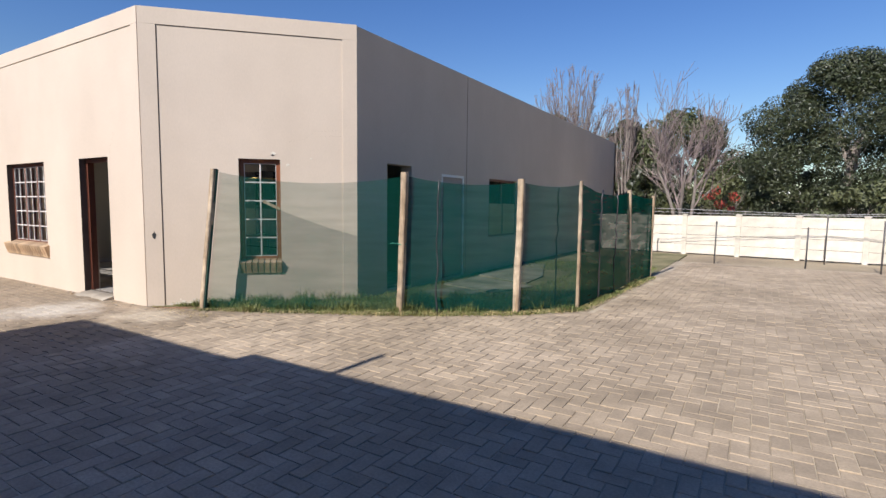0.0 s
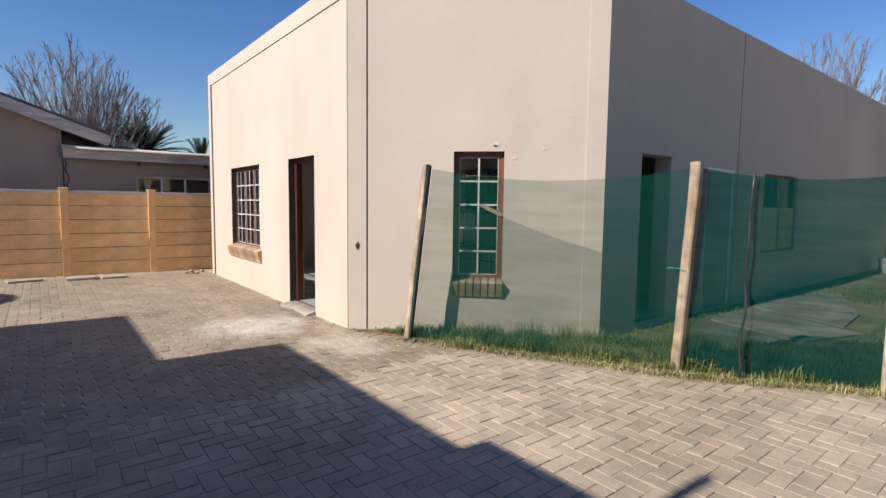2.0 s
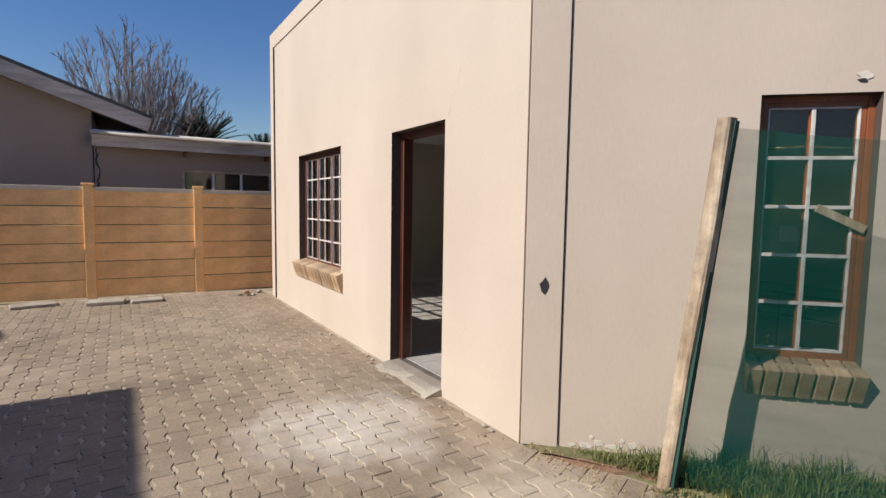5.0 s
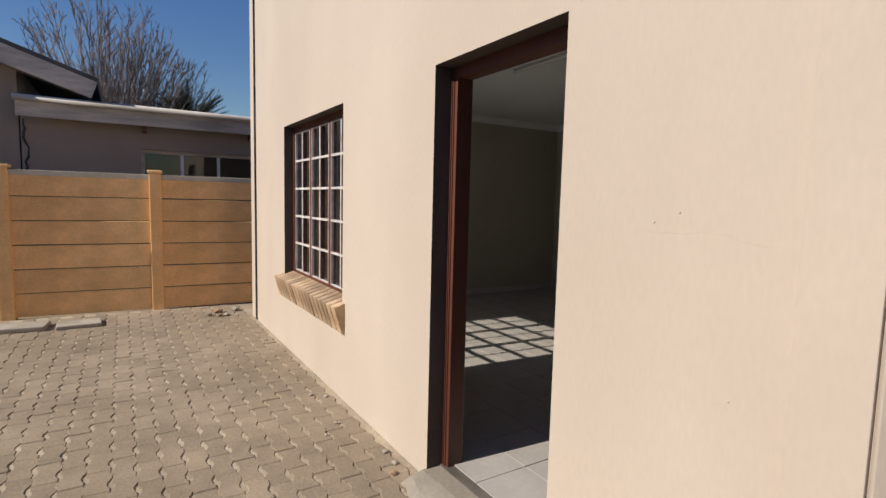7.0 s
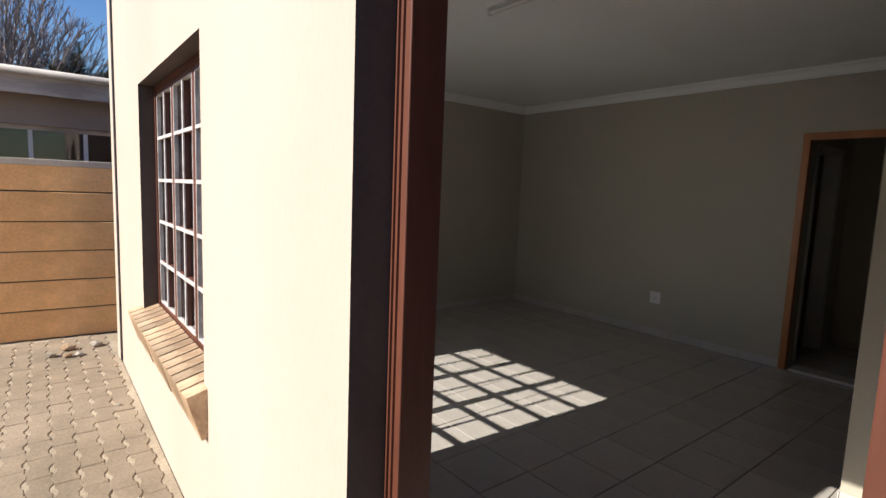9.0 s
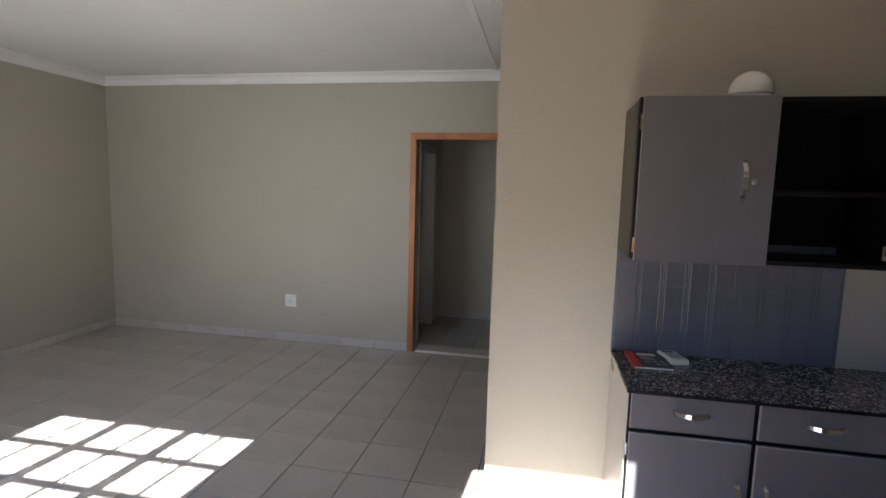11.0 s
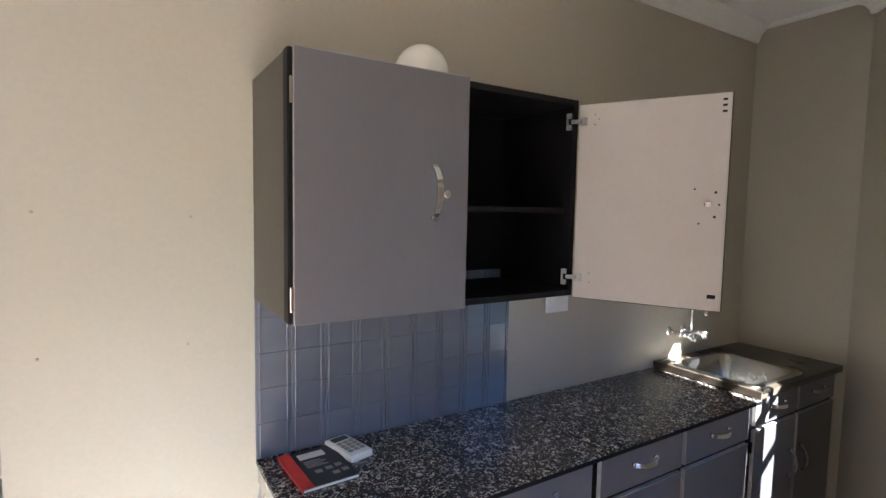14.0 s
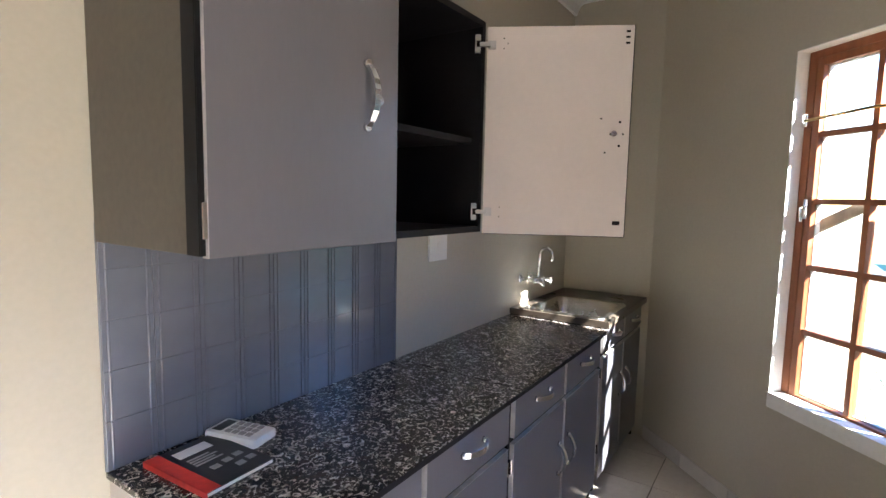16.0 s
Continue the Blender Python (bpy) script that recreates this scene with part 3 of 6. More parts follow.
def brick_sill(name, m, u0, u1, ztop, zfront, h, out, inn, n, label):
    sill = thing(name, *(m @ Vector(((u0 + u1) / 2, 0, zfront - h))), label, "window sill", kind="structure")
    pitch = (u1 - u0) / n
    ang = math.atan2(ztop - zfront, out + inn)
    core = boxes((u0 + 0.01, u1 - 0.01, 0.004, inn - 0.004, zfront - h + 0.05, zfront - 0.004), m=m)
    part("mortar", core, MORTAR, sill)
    shared = None
    rng = random.Random(5)
    for k in range(n):
        if shared is None:
            shared = mesh_of("brick", boxes((-pitch / 2 + 0.0075, pitch / 2 - 0.0075, -out, inn, -h, 0), bevel=0.004), BRICK)
        ob = new("brick", shared)
        put(ob, sill)
        ob.matrix_basis = m @ Matrix.Translation((u0 + (k + 0.5) * pitch, 0, (ztop + zfront) / 2 - 0.004)) @ Matrix.Rotation(ang + rng.uniform(-0.012, 0.012), 4, "X")
    return sill


casement_window("window_1", M_FRONT, WINF, 3, 5, 0.085, "three-light timber cottage window with chipped white bars", GLASS, REDWOOD)
casement_window("window_2", M_CUT, WINM, 1, 5, 0.060, "narrow timber cottage window with chipped white bars", DUSTGLASS, WINWOOD, 0.052)
brick_sill("window_sill_1", M_FRONT, WINF[0] - 0.06, WINF[1] + 0.10, 0.735, 0.685, 0.20, 0.085, 0.085, 17, "sloping face-brick sill under the wide window")
brick_sill("window_sill_2", M_CUT, WINM[0] - 0.005, WINM[1] + 0.015, 0.655, 0.60, 0.165, 0.085, 0.085, 7, "sloping face-brick sill under the narrow window")
bm = boxes((WINM[0], WINM[1], 0.114, TC + 0.006, WINM[2] - 0.01, WINM[2] + 0.055), (WINM[0] - 0.0, WINM[0] + 0.004, 0.114, TC + 0.001, WINM[2], WINM[3]), (WINM[1] - 0.004, WINM[1], 0.114, TC + 0.001, WINM[2], WINM[3]), (WINM[0], WINM[1], 0.114, TC + 0.001, WINM[3] - 0.004, WINM[3]), bevel=0.001, m=M_CUT)
structure("trim_window_reveal", bm, WHITE, "white painted reveal round the narrow window", "trim")
stay = thing("window_stay", *(M_CUT @ Vector((1.72, 0.13, 1.82))), "slim brass window stay on the timber casement", "window stay")
bm = bmesh.new()
tube(bm, [M_CUT @ Vector((1.765, 0.14, 1.80)), M_CUT @ Vector((1.5, 0.122, 1.815)), M_CUT @ Vector((1.27, 0.120, 1.80))], 0.006)
part("bar", bm, mat("brass", (0.50, 0.36, 0.12), (0.60, 0.45, 0.18), 4, 50, 0.3, 0.0, metal=1.0), stay)
bm = boxes((1.752, 1.772, 0.109, 0.144, 1.775, 1.825), bevel=0.003, m=M_CUT)
part("bracket", bm, CHROME, stay)
latch = thing("window_latch", *(M_CUT @ Vector((1.75, 0.125, 1.45))), "small metal casement latch on the window", "latch")
part("plate", boxes((1.738, 1.756, 0.110, 0.116, 1.41, 1.49), bevel=0.002, m=M_CUT), CHROME, latch)
bm = bmesh.new()
tube(bm, [M_CUT @ Vector((1.747, 0.115, 1.46)), M_CUT @ Vector((1.745, 0.141, 1.455)), M_CUT @ Vector((1.735, 0.144, 1.40))], 0.005)
part("lever", bm, CHROME, latch)
lath = thing("timber_lath", *(M_CUT @ Vector((1.6, 0.05, 1.35))), "short pale timber lath wedged outside the window", "lath")
part("lath", boxes((-0.13, 0.13, -0.008, 0.008, -0.022, 0.022), bevel=0.003, m=M_CUT @ Matrix.Translation((1.66, 0.045, 1.42)) @ Matrix.Rotation(radians(26), 4, "Y")), POSTWOOD, lath)

# front door frame and its open leaf
bm = frame_bm(DOOR[0], DOOR[1], -0.01, DOOR[3], 0.055, 0.095, 0.185, bottom=False)
for s in (DOOR[0] + 0.012, DOOR[0] + 0.03, DOOR[1] - 0.016, DOOR[1] - 0.034):
    box(bm, s, s + 0.005, 0.089, 0.097, 0.0, DOOR[3] - 0.06)
bm.transform(M_FRONT)
structure("door_1", bm, REDWOOD, "red-brown timber frame of the open front doorway", "door frame")
leaf_m = Matrix.Translation((-8.155, FY + 0.195, 0)) @ Matrix.Rotation(radians(-29.5), 4, "Z")
leaf = thing("door_leaf", -8.165, FY + 0.165, FL + 0.01, "varnished timber front door standing open into the room", "door")
bm = boxes((-0.02, 0.02, 0.0, 0.79, FL + 0.012, 2.05), bevel=0.003)
for z in (0.35, 0.85, 1.35):
    box(bm, -0.026, 0.026, 0.12, 0.68, z - 0.16, z + 0.2, bevel=0.006)
bm.transform(leaf_m)
part("leaf", bm, ORANGEWOOD, leaf)
for side in (-1, 1):
    bm = boxes((side * 0.021 - 0.003, side * 0.021 + 0.003, 0.715, 0.765, 0.88, 1.06), bevel=0.002, m=leaf_m)
    part("backplate", bm, DARKPLASTIC, leaf, "dark metal backplate")
    bm = bmesh.new()
    tube(bm, [leaf_m @ Vector((side * d, 0.742, 0.99)) for d in (0.020, 0.036, 0.042, 0.054, 0.066, 0.071)], [0.012, 0.012, 0.026, 0.033, 0.028, 0.012], 18)
    part("knob", bm, DARKPLASTIC, leaf, "dark round door knob")

# inner doorway
bm = boxes((-9.70, -9.645, NY - 0.012, NY + 0.045, FL - 0.004, 2.075), (-8.86, -8.79, NY - 0.012, NY + 0.045, FL - 0.004, 2.075), (-9.70, -8.79, NY - 0.012, NY + 0.045, 2.075, 2.135), bevel=0.004)
structure("door_2", bm, ORANGEWOOD, "orange varnished timber frame of the inner doorway", "door frame")
bm = frame_bm(0.20, 0.95, 0.06, 2.08, 0.06, -0.012, 0.132, bottom=False)
bm.transform(Matrix(((0, -1, 0, -9.70), (1, 0, 0, NY + 0.15), (0, 0, 1, 0), (0, 0, 0, 1))))
structure("door_3", bm, DOORWHITE, "white painted frame of the passage doorway", "door frame")
dl = thing("passage_door", -9.62, NY + 0.40, FL, "dark brown door standing ajar in the passage", "door")
part("leaf", boxes((0, 0.04, 0, 0.68, FL + 0.01, 2.0), bevel=0.003, m=Matrix.Translation((-9.835, NY + 0.42, 0)) @ Matrix.Rotation(radians(38), 4, "Z")), REDWOOD, dl)
structure("threshold_inner", boxes((-9.615, -8.86, NY - 0.01, NY + 0.17, FL - 0.02, FL + 0.022), bevel=0.004), SKIRT, "raised tile strip in the inner doorway", "threshold")

# yard-side openings
bm = frame_bm(R_DOOR2[0], R_DOOR2[1], 0.05, R_DOOR2[3], 0.05, 0.01, 0.10, bottom=False)
bm.transform(M_RIGHT)
d4 = structure("door_4", bm, WHITE, "grey side door in a pale frame", "door")
part("door_leaf", boxes((R_DOOR2[0] + 0.05, R_DOOR2[1] - 0.05, 0.03, 0.07, 0.06, R_DOOR2[3] - 0.05), bevel=0.004, m=M_RIGHT), HOUSEWALL, d4, "plain grey door leaf")
w3 = thing("window_3", RX, CY + 5.1, 0.75, "side window with beige boards over its lower half", "window", kind="structure")
bm = frame_bm(R_WIN[0], R_WIN[1], R_WIN[2], R_WIN[3], 0.05, 0.05, 0.11)
box(bm, 5.085, 5.135, 0.052, 0.108, R_WIN[2] + 0.05, R_WIN[3] - 0.05)
bm.transform(M_RIGHT)
part("window_frame", bm, REDWOOD, w3)
for a, b in ((R_WIN[0] + 0.05, 5.085), (5.135, R_WIN[1] - 0.05)):
    part("pane", boxes((a, b, 0.078, 0.082, R_WIN[2] + 0.05, R_WIN[3] - 0.05), m=M_RIGHT), GLASS, w3)
for a, b in ((4.43, 5.08), (5.14, 5.80)):
    part("board", boxes((a, b, 0.020, 0.036, 0.80, 1.50), bevel=0.002, m=M_RIGHT), CURTAIN, w3, "beige board covering the lower pane")


# ---- kitchen ----
def bow_handle(parent, at, along, out, length, label="ribbed chrome bow handle"):
    """A bowed, ribbed chrome pull."""
    at, along, out = Vector(at), Vector(along).normalized(), Vector(out).normalized()
    bm = bmesh.new()
    pts = [at + along * (length * (k / 12 - 0.5)) + out * (0.006 + 0.026 * math.sin(math.pi * k / 12) ** 0.7) for k in range(13)]
    side = along.cross(out)
    rings = []
    for i, p in enumerate(pts):
        wd = 0.0075 + 0.0015 * math.sin(math.pi * i / 12)
        th = 0.0035 + (0.001 if i % 2 and 2 < i < 10 else 0)
        rings.append([bm.verts.new(p + side * a * wd + out * b * th) for a, b in ((-1, -1), (1, -1), (1, 1), (-1, 1))])
    for a, b in zip(rings, rings[1:]):
        for k in range(4):
            bm.faces.new((a[k], a[(k + 1) % 4], b[(k + 1) % 4], b[k]))
    bm.faces.new(rings[0][::-1])
    bm.faces.new(rings[-1])
    for e in (-0.5, 0.5):
        c = at + along * length * e
        tube(bm, [c, c + out * 0.010], 0.009, 10)
    return put(part("handle", bm, CHROME, parent, label), parent)


def panel(name, parent, x0, x1, y, z0, z1, label=""):
    """A front panel 16 mm thick with pale worn edging, its face at y."""
    ob = part(name, boxes((x0, x1, y, y + 0.016, z0, z1), bevel=0.0015), CABGREY, parent, label)
    e = 0.0014
    put(part("edging", boxes((x0 - 0.0006, x0 + e, y - 0.0007, y + 0.015, z0, z1), (x0, x1, y - 0.0007, y + 0.015, z1 - e, z1 + 0.0006)), CABEDGE, ob), ob)
    return ob


def base_unit(x0, x1, y, zt, label, doors, drawer_h=0.146, toe=0.07):
    """Floor unit: black carcass, drawers over doors, bow handles. doors: list of (x0, x1, handle side)."""
    yb = KY - 0.005
    u = thing("base_cabinet", (x0 + x1) / 2, (y + yb) / 2, FL, label, "cabinet", "kitchen base cabinets")
    for name, row in (("side", (x0, x0 + 0.018, y + 0.018, yb, FL, zt)), ("side", (x1 - 0.018, x1, y + 0.018, yb, FL, zt)), ("bottom", (x0 + 0.018, x1 - 0.018, y + 0.018, yb, FL + toe, FL + toe + 0.016)), ("rail", (x0 + 0.018, x1 - 0.018, y + 0.018, y + 0.0295, zt - 0.02, zt)), ("divider", (x0 + 0.018, x1 - 0.018, y + 0.030, y + 0.044, FL + toe + 0.0165, zt)), ("plinth", (x0 + 0.018, x1 - 0.018, y + 0.06, y + 0.075, FL, FL + toe))):
        part(name, boxes(row), CABBLACK, u)
    for a, b, side in doors:
        dr = panel("drawer_front", u, a + 0.010, b - 0.010, y, zt - 0.002 - drawer_h, zt - 0.002)
        bow_handle(dr, ((a + b) / 2, y, zt - 0.002 - drawer_h * 0.46), (1, 0, 0), (0, -1, 0), 0.115)
        do = panel("door", u, a + 0.010, b - 0.010, y, FL + toe - 0.01, zt - 0.022 - drawer_h)
        bow_handle(do, (a + 0.05 if side < 0 else b - 0.05, y, zt - drawer_h - 0.24), (0, 0, 1), (0, -1, 0), 0.12)
        for z in (0.25, zt - drawer_h - 0.12):
            hx = a + 0.004 if side > 0 else b - 0.004
            put(part("hinge", boxes((hx - 0.004, hx + 0.004, y + 0.002, y + 0.02, z, z + 0.05), bevel=0.001), CHROME, do), do)
    return u


CT = 0.872
BF = 5.845
base_unit(-8.105, -7.185, BF, CT - 0.016, "dark grey kitchen base cabinet with two drawers over two doors", [(-8.105, -7.645, 1), (-7.645, -7.185, -1)])
base_unit(-7.165, -6.245, BF, CT - 0.016, "dark grey kitchen base cabinet beside the sink unit", [(-7.165, -6.705, 1), (-6.705, -6.245, -1)])

bm = boxes((-8.1115, -8.1055, BF + 0.012, KY - 0.004, FL, CT - 0.018))
side_panel = thing("end_panel", -8.108, 6.1, FL, "pale melamine end panel of the base cabinet", "panel")
part("panel", bm, DOORBACK, side_panel)


def speckle_top():
    m = mat("speckled_laminate", (0.024, 0.020, 0.018), (0.050, 0.041, 0.036), 12, 90, 0.22, 0.03, speck=0.2)
    N, L = m.node_tree.nodes, m.node_tree.links
    bs = N["Principled BSDF"]
    src = bs.inputs["Base Color"].links[0].from_socket
    co, vo, ns, rp, mx = N.new("ShaderNodeTexCoord"), N.new("ShaderNodeTexVoronoi"), N.new("ShaderNodeTexNoise"), N.new("ShaderNodeValToRGB"), N.new("ShaderNodeMix")
    mx.data_type = "RGBA"
    ns.inputs["Scale"].default_value, ns.inputs["Detail"].default_value = 66, 3
    ns.inputs["Distortion"].default_value = 1.6
    vo.inputs["Scale"].default_value = 55
    L.new(co.outputs["Object"], ns.inputs["Vector"])
    L.new(co.outputs["Object"], vo.inputs["Vector"])
    rp.color_ramp.elements[0].position, rp.color_ramp.elements[1].position = 0.535, 0.60
    rp.color_ramp.elements[0].color, rp.color_ramp.elements[1].color = (0, 0, 0, 1), (1, 1, 1, 1)
    L.new(ns.outputs["Fac"], rp.inputs["Fac"])
    hs = N.new("ShaderNodeHueSaturation")
    hs.inputs["Color"].default_value = (0.47, 0.43, 0.385, 1)
    mr = N.new("ShaderNodeMapRange")
    mr.inputs["To Min"].default_value, mr.inputs["To Max"].default_value = 0.3, 1.5
    L.new(vo.outputs["Distance"], mr.inputs["Value"])
    L.new(mr.outputs[0], hs.inputs["Value"])
    L.new(rp.outputs["Color"], mx.inputs["Factor"])
    L.new(src, mx.inputs["A"])
    L.new(hs.outputs["Color"], mx.inputs["B"])
    L.new(mx.outputs["Result"], bs.inputs["Base Color"])
    return m


SPECKLE = speckle_top()
for a, b, lab in ((-8.118, -7.150, "dark speckled laminate worktop, longer board"), (-7.146, -6.215, "dark speckled laminate worktop butted against the sink unit")):
    wt = thing("worktop", (a + b) / 2, 6.08, CT - 0.015, lab, "worktop")
    part("board", boxes((a, b, BF - 0.022, KY - 0.003, CT - 0.015, CT), bevel=0.002), SPECKLE, wt)
    part("edge_strip", boxes((a - 0.001, b + 0.001, BF - 0.0245, BF - 0.0225, CT - 0.0152, CT - 0.0015)), CABBLACK, wt, "black edging strip")

# sink unit: slightly higher than the worktops
ST = 0.905
base_unit(-6.205, IE - 0.012, BF + 0.004, ST - 0.032, "dark sink cabinet with two small drawers over two doors", [(-6.205, -5.825, 1), (-5.825, IE - 0.012, -1)], 0.125)
sk = thing("sink_top", -5.85, 6.08, ST - 0.03, "dark laminate sink top with an inset steel bowl", "sink")
SX0, SX1, SY0, SY1 = -6.17, -5.77, 5.885, 6.235
bm = boxes((-6.212, SX0, BF - 0.02, KY - 0.003, ST - 0.03, ST), (SX1, IE - 0.004, BF - 0.02, KY - 0.003, ST - 0.03, ST), (SX0, SX1, BF - 0.02, SY0, ST - 0.03, ST), (SX0, SX1, SY1, KY - 0.003, ST - 0.03, ST))
part("top", bm, mat("dark_brown_laminate", (0.055, 0.042, 0.032), (0.085, 0.068, 0.052), 8, 70, 0.3, 0.03, speck=0.15), sk, "dark brown laminate top")
bm = bmesh.new()
rings = []


def round_rect(x0, x1, y0, y1, r, z, n=6):
    out = []
    for cx, cy, a0 in ((x1 - r, y1 - r, 0), (x0 + r, y1 - r, 90), (x0 + r, y0 + r, 180), (x1 - r, y0 + r, 270)):
        for k in range(n + 1):
            a = radians(a0 + 90 * k / n)
            out.append(bm.verts.new((cx + r * math.cos(a), cy + r * math.sin(a), z)))
    return out


for g, r, z in ((-0.028, 0.05, ST + 0.002), (-0.026, 0.05, ST + 0.007), (-0.004, 0.05, ST + 0.007), (0.004, 0.05, ST + 0.001), (0.018, 0.055, ST - 0.10), (0.04, 0.05, ST - 0.145), (0.09, 0.045, ST - 0.155), (0.155, 0.02, ST - 0.158)):
    rings.append(round_rect(SX0 + g, SX1 - g, SY0 + g, SY1 - g, r, z))
for a, b in zip(rings, rings[1:]):
    for k in range(len(a)):
        f = bm.faces.new((a[k], a[(k + 1) % len(a)], b[(k + 1) % len(b)], b[k]))
        f.smooth = True
bm.faces.new(rings[-1])
bowl = part("bowl", bm, STEEL, sk, "stainless steel bowl with a rolled rim")
bm = bmesh.new()
tube(bm, [(-5.97, 6.06, ST - 0.157), (-5.97, 6.06, ST - 0.154)], 0.03, 16)
put(part("waste", bm, CHROME, bowl), bowl)
for row in ((-6.205, -6.14, 5.815, 5.835, ST - 0.005, ST + 0.014), (-6.21, -6.14, 6.26, 6.29, ST, ST + 0.012)):
    put(part("clip", boxes(row, bevel=0.005), STEEL, bowl), bowl)

tap = thing("wall_tap", -6.03, KY, 1.0, "chrome wall-mounted mixer tap with a swan-neck spout", "tap")
for x in (-6.11, -5.97):
    bm = bmesh.new()
    tube(bm, [(x, KY - 0.001, 1.05), (x, KY - 0.008, 1.05), (x, KY - 0.012, 1.05)], [0.028, 0.028, 0.015], 16)
    tube(bm, [(x, KY - 0.008, 1.05), (x, KY - 0.10, 1.05)], 0.012, 12)
    part("flange", bm, CHROME, tap)
bm = bmesh.new()
tube(bm, [(-6.125, KY - 0.10, 1.05), (-6.09, KY - 0.10, 1.05), (-6.04, KY - 0.10, 1.05), (-5.99, KY - 0.10, 1.05), (-5.955, KY - 0.10, 1.05)], [0.012, 0.018, 0.015, 0.018, 0.012], 14)
part("body", bm, CHROME, tap)
for x in (-6.10, -5.98):
    bm = bmesh.new()
    tube(bm, [(x, KY - 0.10, 1.05), (x, KY - 0.155, 1.04)], [0.012, 0.010], 12)
    for a in (0, 90):
        d = Vector((math.cos(radians(a + 30)), 0, math.sin(radians(a + 30)))) * 0.026
        c = Vector((x, KY - 0.16, 1.04))
        tube(bm, [c - d, c, c + d], [0.006, 0.007, 0.006], 8)
    part("cross_handle", bm, CHROME, tap)
bm = bmesh.new()
pts = [(-6.04, KY - 0.10, 1.05)] + [(-6.04, KY - 0.10 - 0.045 * (1 - math.cos(a)), 1.20 + 0.045 * math.sin(a)) for a in [radians(k * 22.5) for k in range(9)]] + [(-6.04, KY - 0.19, 1.17)]
tube(bm, pts, 0.0095, 12)
part("spout", bm, CHROME, tap)
tap.scale = (0.82, 0.82, 0.86)

# wall cupboard: one door closed, one standing open
CX0, CX1, CF, CZ0, CZ1 = -8.118, -7.185, 5.955, 1.362, 1.995
CM = -7.622
cup = thing("wall_cupboard", (CX0 + CX1) / 2, KY, CZ0, "dark wall cupboard with one grey door shut and one open", "cupboard")
yb, yf, t = KY - 0.003, CF + 0.018, 0.018
part("side", boxes((CX0, CX0 + t, yf, yb, CZ0, CZ1), bevel=0.001), CABSIDE, cup, "brown-grey outer side")
part("side", boxes((CX1 - t, CX1, yf, yb, CZ0, CZ1), bevel=0.001), CABBLACK, cup)
part("top", boxes((CX0 + t, CX1 - t, yf, yb, CZ1 - t, CZ1)), CABBLACK, cup)
part("bottom", boxes((CX0 + t, CX1 - t, yf, yb, CZ0, CZ0 + t)), CABBLACK, cup)
part("back", boxes((CX0 + t, CX1 - t, yb - 0.006, yb, CZ0 + t, CZ1 - t)), CABBLACK, cup)
part("shelf", boxes((CX0 + t, CX1 - t, yf + 0.03, yb - 0.006, 1.632, 1.650)), CABBLACK, cup)
part("front_edge", boxes((CX0 + 0.0003, CX0 + 0.02, yf - 0.012, yf - 0.0005, CZ0, CZ1), (CX0 - 0.0022, CX0 - 0.0002, yf - 0.012, yf + 0.024, CZ0, CZ1)), CABBLACK, cup, "black front edge")
dA = panel("door", cup, CX0 + 0.010, CM - 0.003, CF, CZ0 - 0.004, CZ1 + 0.004, "closed grey door")
bow_handle(dA, (CM - 0.112, CF, 1.682), (0, 0, 1), (0, -1, 0), 0.135)
bm = bmesh.new()
tube(bm, [(CM - 0.072, CF + 0.001, 1.678), (CM - 0.072, CF - 0.006, 1.678), (CM - 0.072, CF - 0.008, 1.678)], [0.012, 0.012, 0.009], 16)
put(part("lock", bm, CHROME, dA, "round chrome lock"), dA)
for z in (1.42, 1.90):
    put(part("hinge", boxes((CX0 + 0.001, CX0 + 0.0105, CF - 0.0005, CF + 0.016, z - 0.03, z + 0.03), bevel=0.001), CHROME, dA), dA)
TIP = Vector((-6.985, 5.587))
hng = Vector((CX1 + 0.002, CF + 0.012))
dv = (TIP - hng).normalized()
m_leaf = Matrix(((dv.x, -dv.y, 0, hng.x), (dv.y, dv.x, 0, hng.y), (0, 0, 1, 0), (0, 0, 0, 1)))
DL = (TIP - hng).length
dB = part("door", boxes((0.0, DL, -0.006, 0.006, CZ0 - 0.004, CZ1 - 0.016), bevel=0.0015, m=m_leaf), DOORBACK, cup, "open door showing its pale inner face")
put(part("front_face", boxes((0.0, DL, 0.0065, 0.012, CZ0 - 0.004, CZ1 - 0.016), m=m_leaf), CABGREY, dB), dB)
put(part("edging", boxes((DL + 0.0002, DL + 0.0022, -0.006, 0.012, CZ0 - 0.004, CZ1 - 0.016), (0, DL, -0.0068, 0.0118, CZ0 - 0.0062, CZ0 - 0.0042), m=m_leaf), CABBLACK, dB), dB)
for z in (1.425, 1.925):
    bm = boxes((0.004, 0.026, -0.011, -0.0065, z - 0.013, z + 0.013), (-0.022, 0.010, -0.024, -0.008, z - 0.006, z + 0.006), bevel=0.0015)
    for lo, hi in ((-0.026, -0.010), (0.010, 0.026)):
        box(bm, -0.036, -0.020, -0.030, -0.016, z + lo, z + hi, bevel=0.002)
    box(bm, -0.036, -0.032, -0.030, -0.016, z - 0.012, z + 0.012, bevel=0.001)
    bm.transform(m_leaf)
    put(part("hinge", bm, ZINC, dB, "dull zinc concealed hinge"), dB)
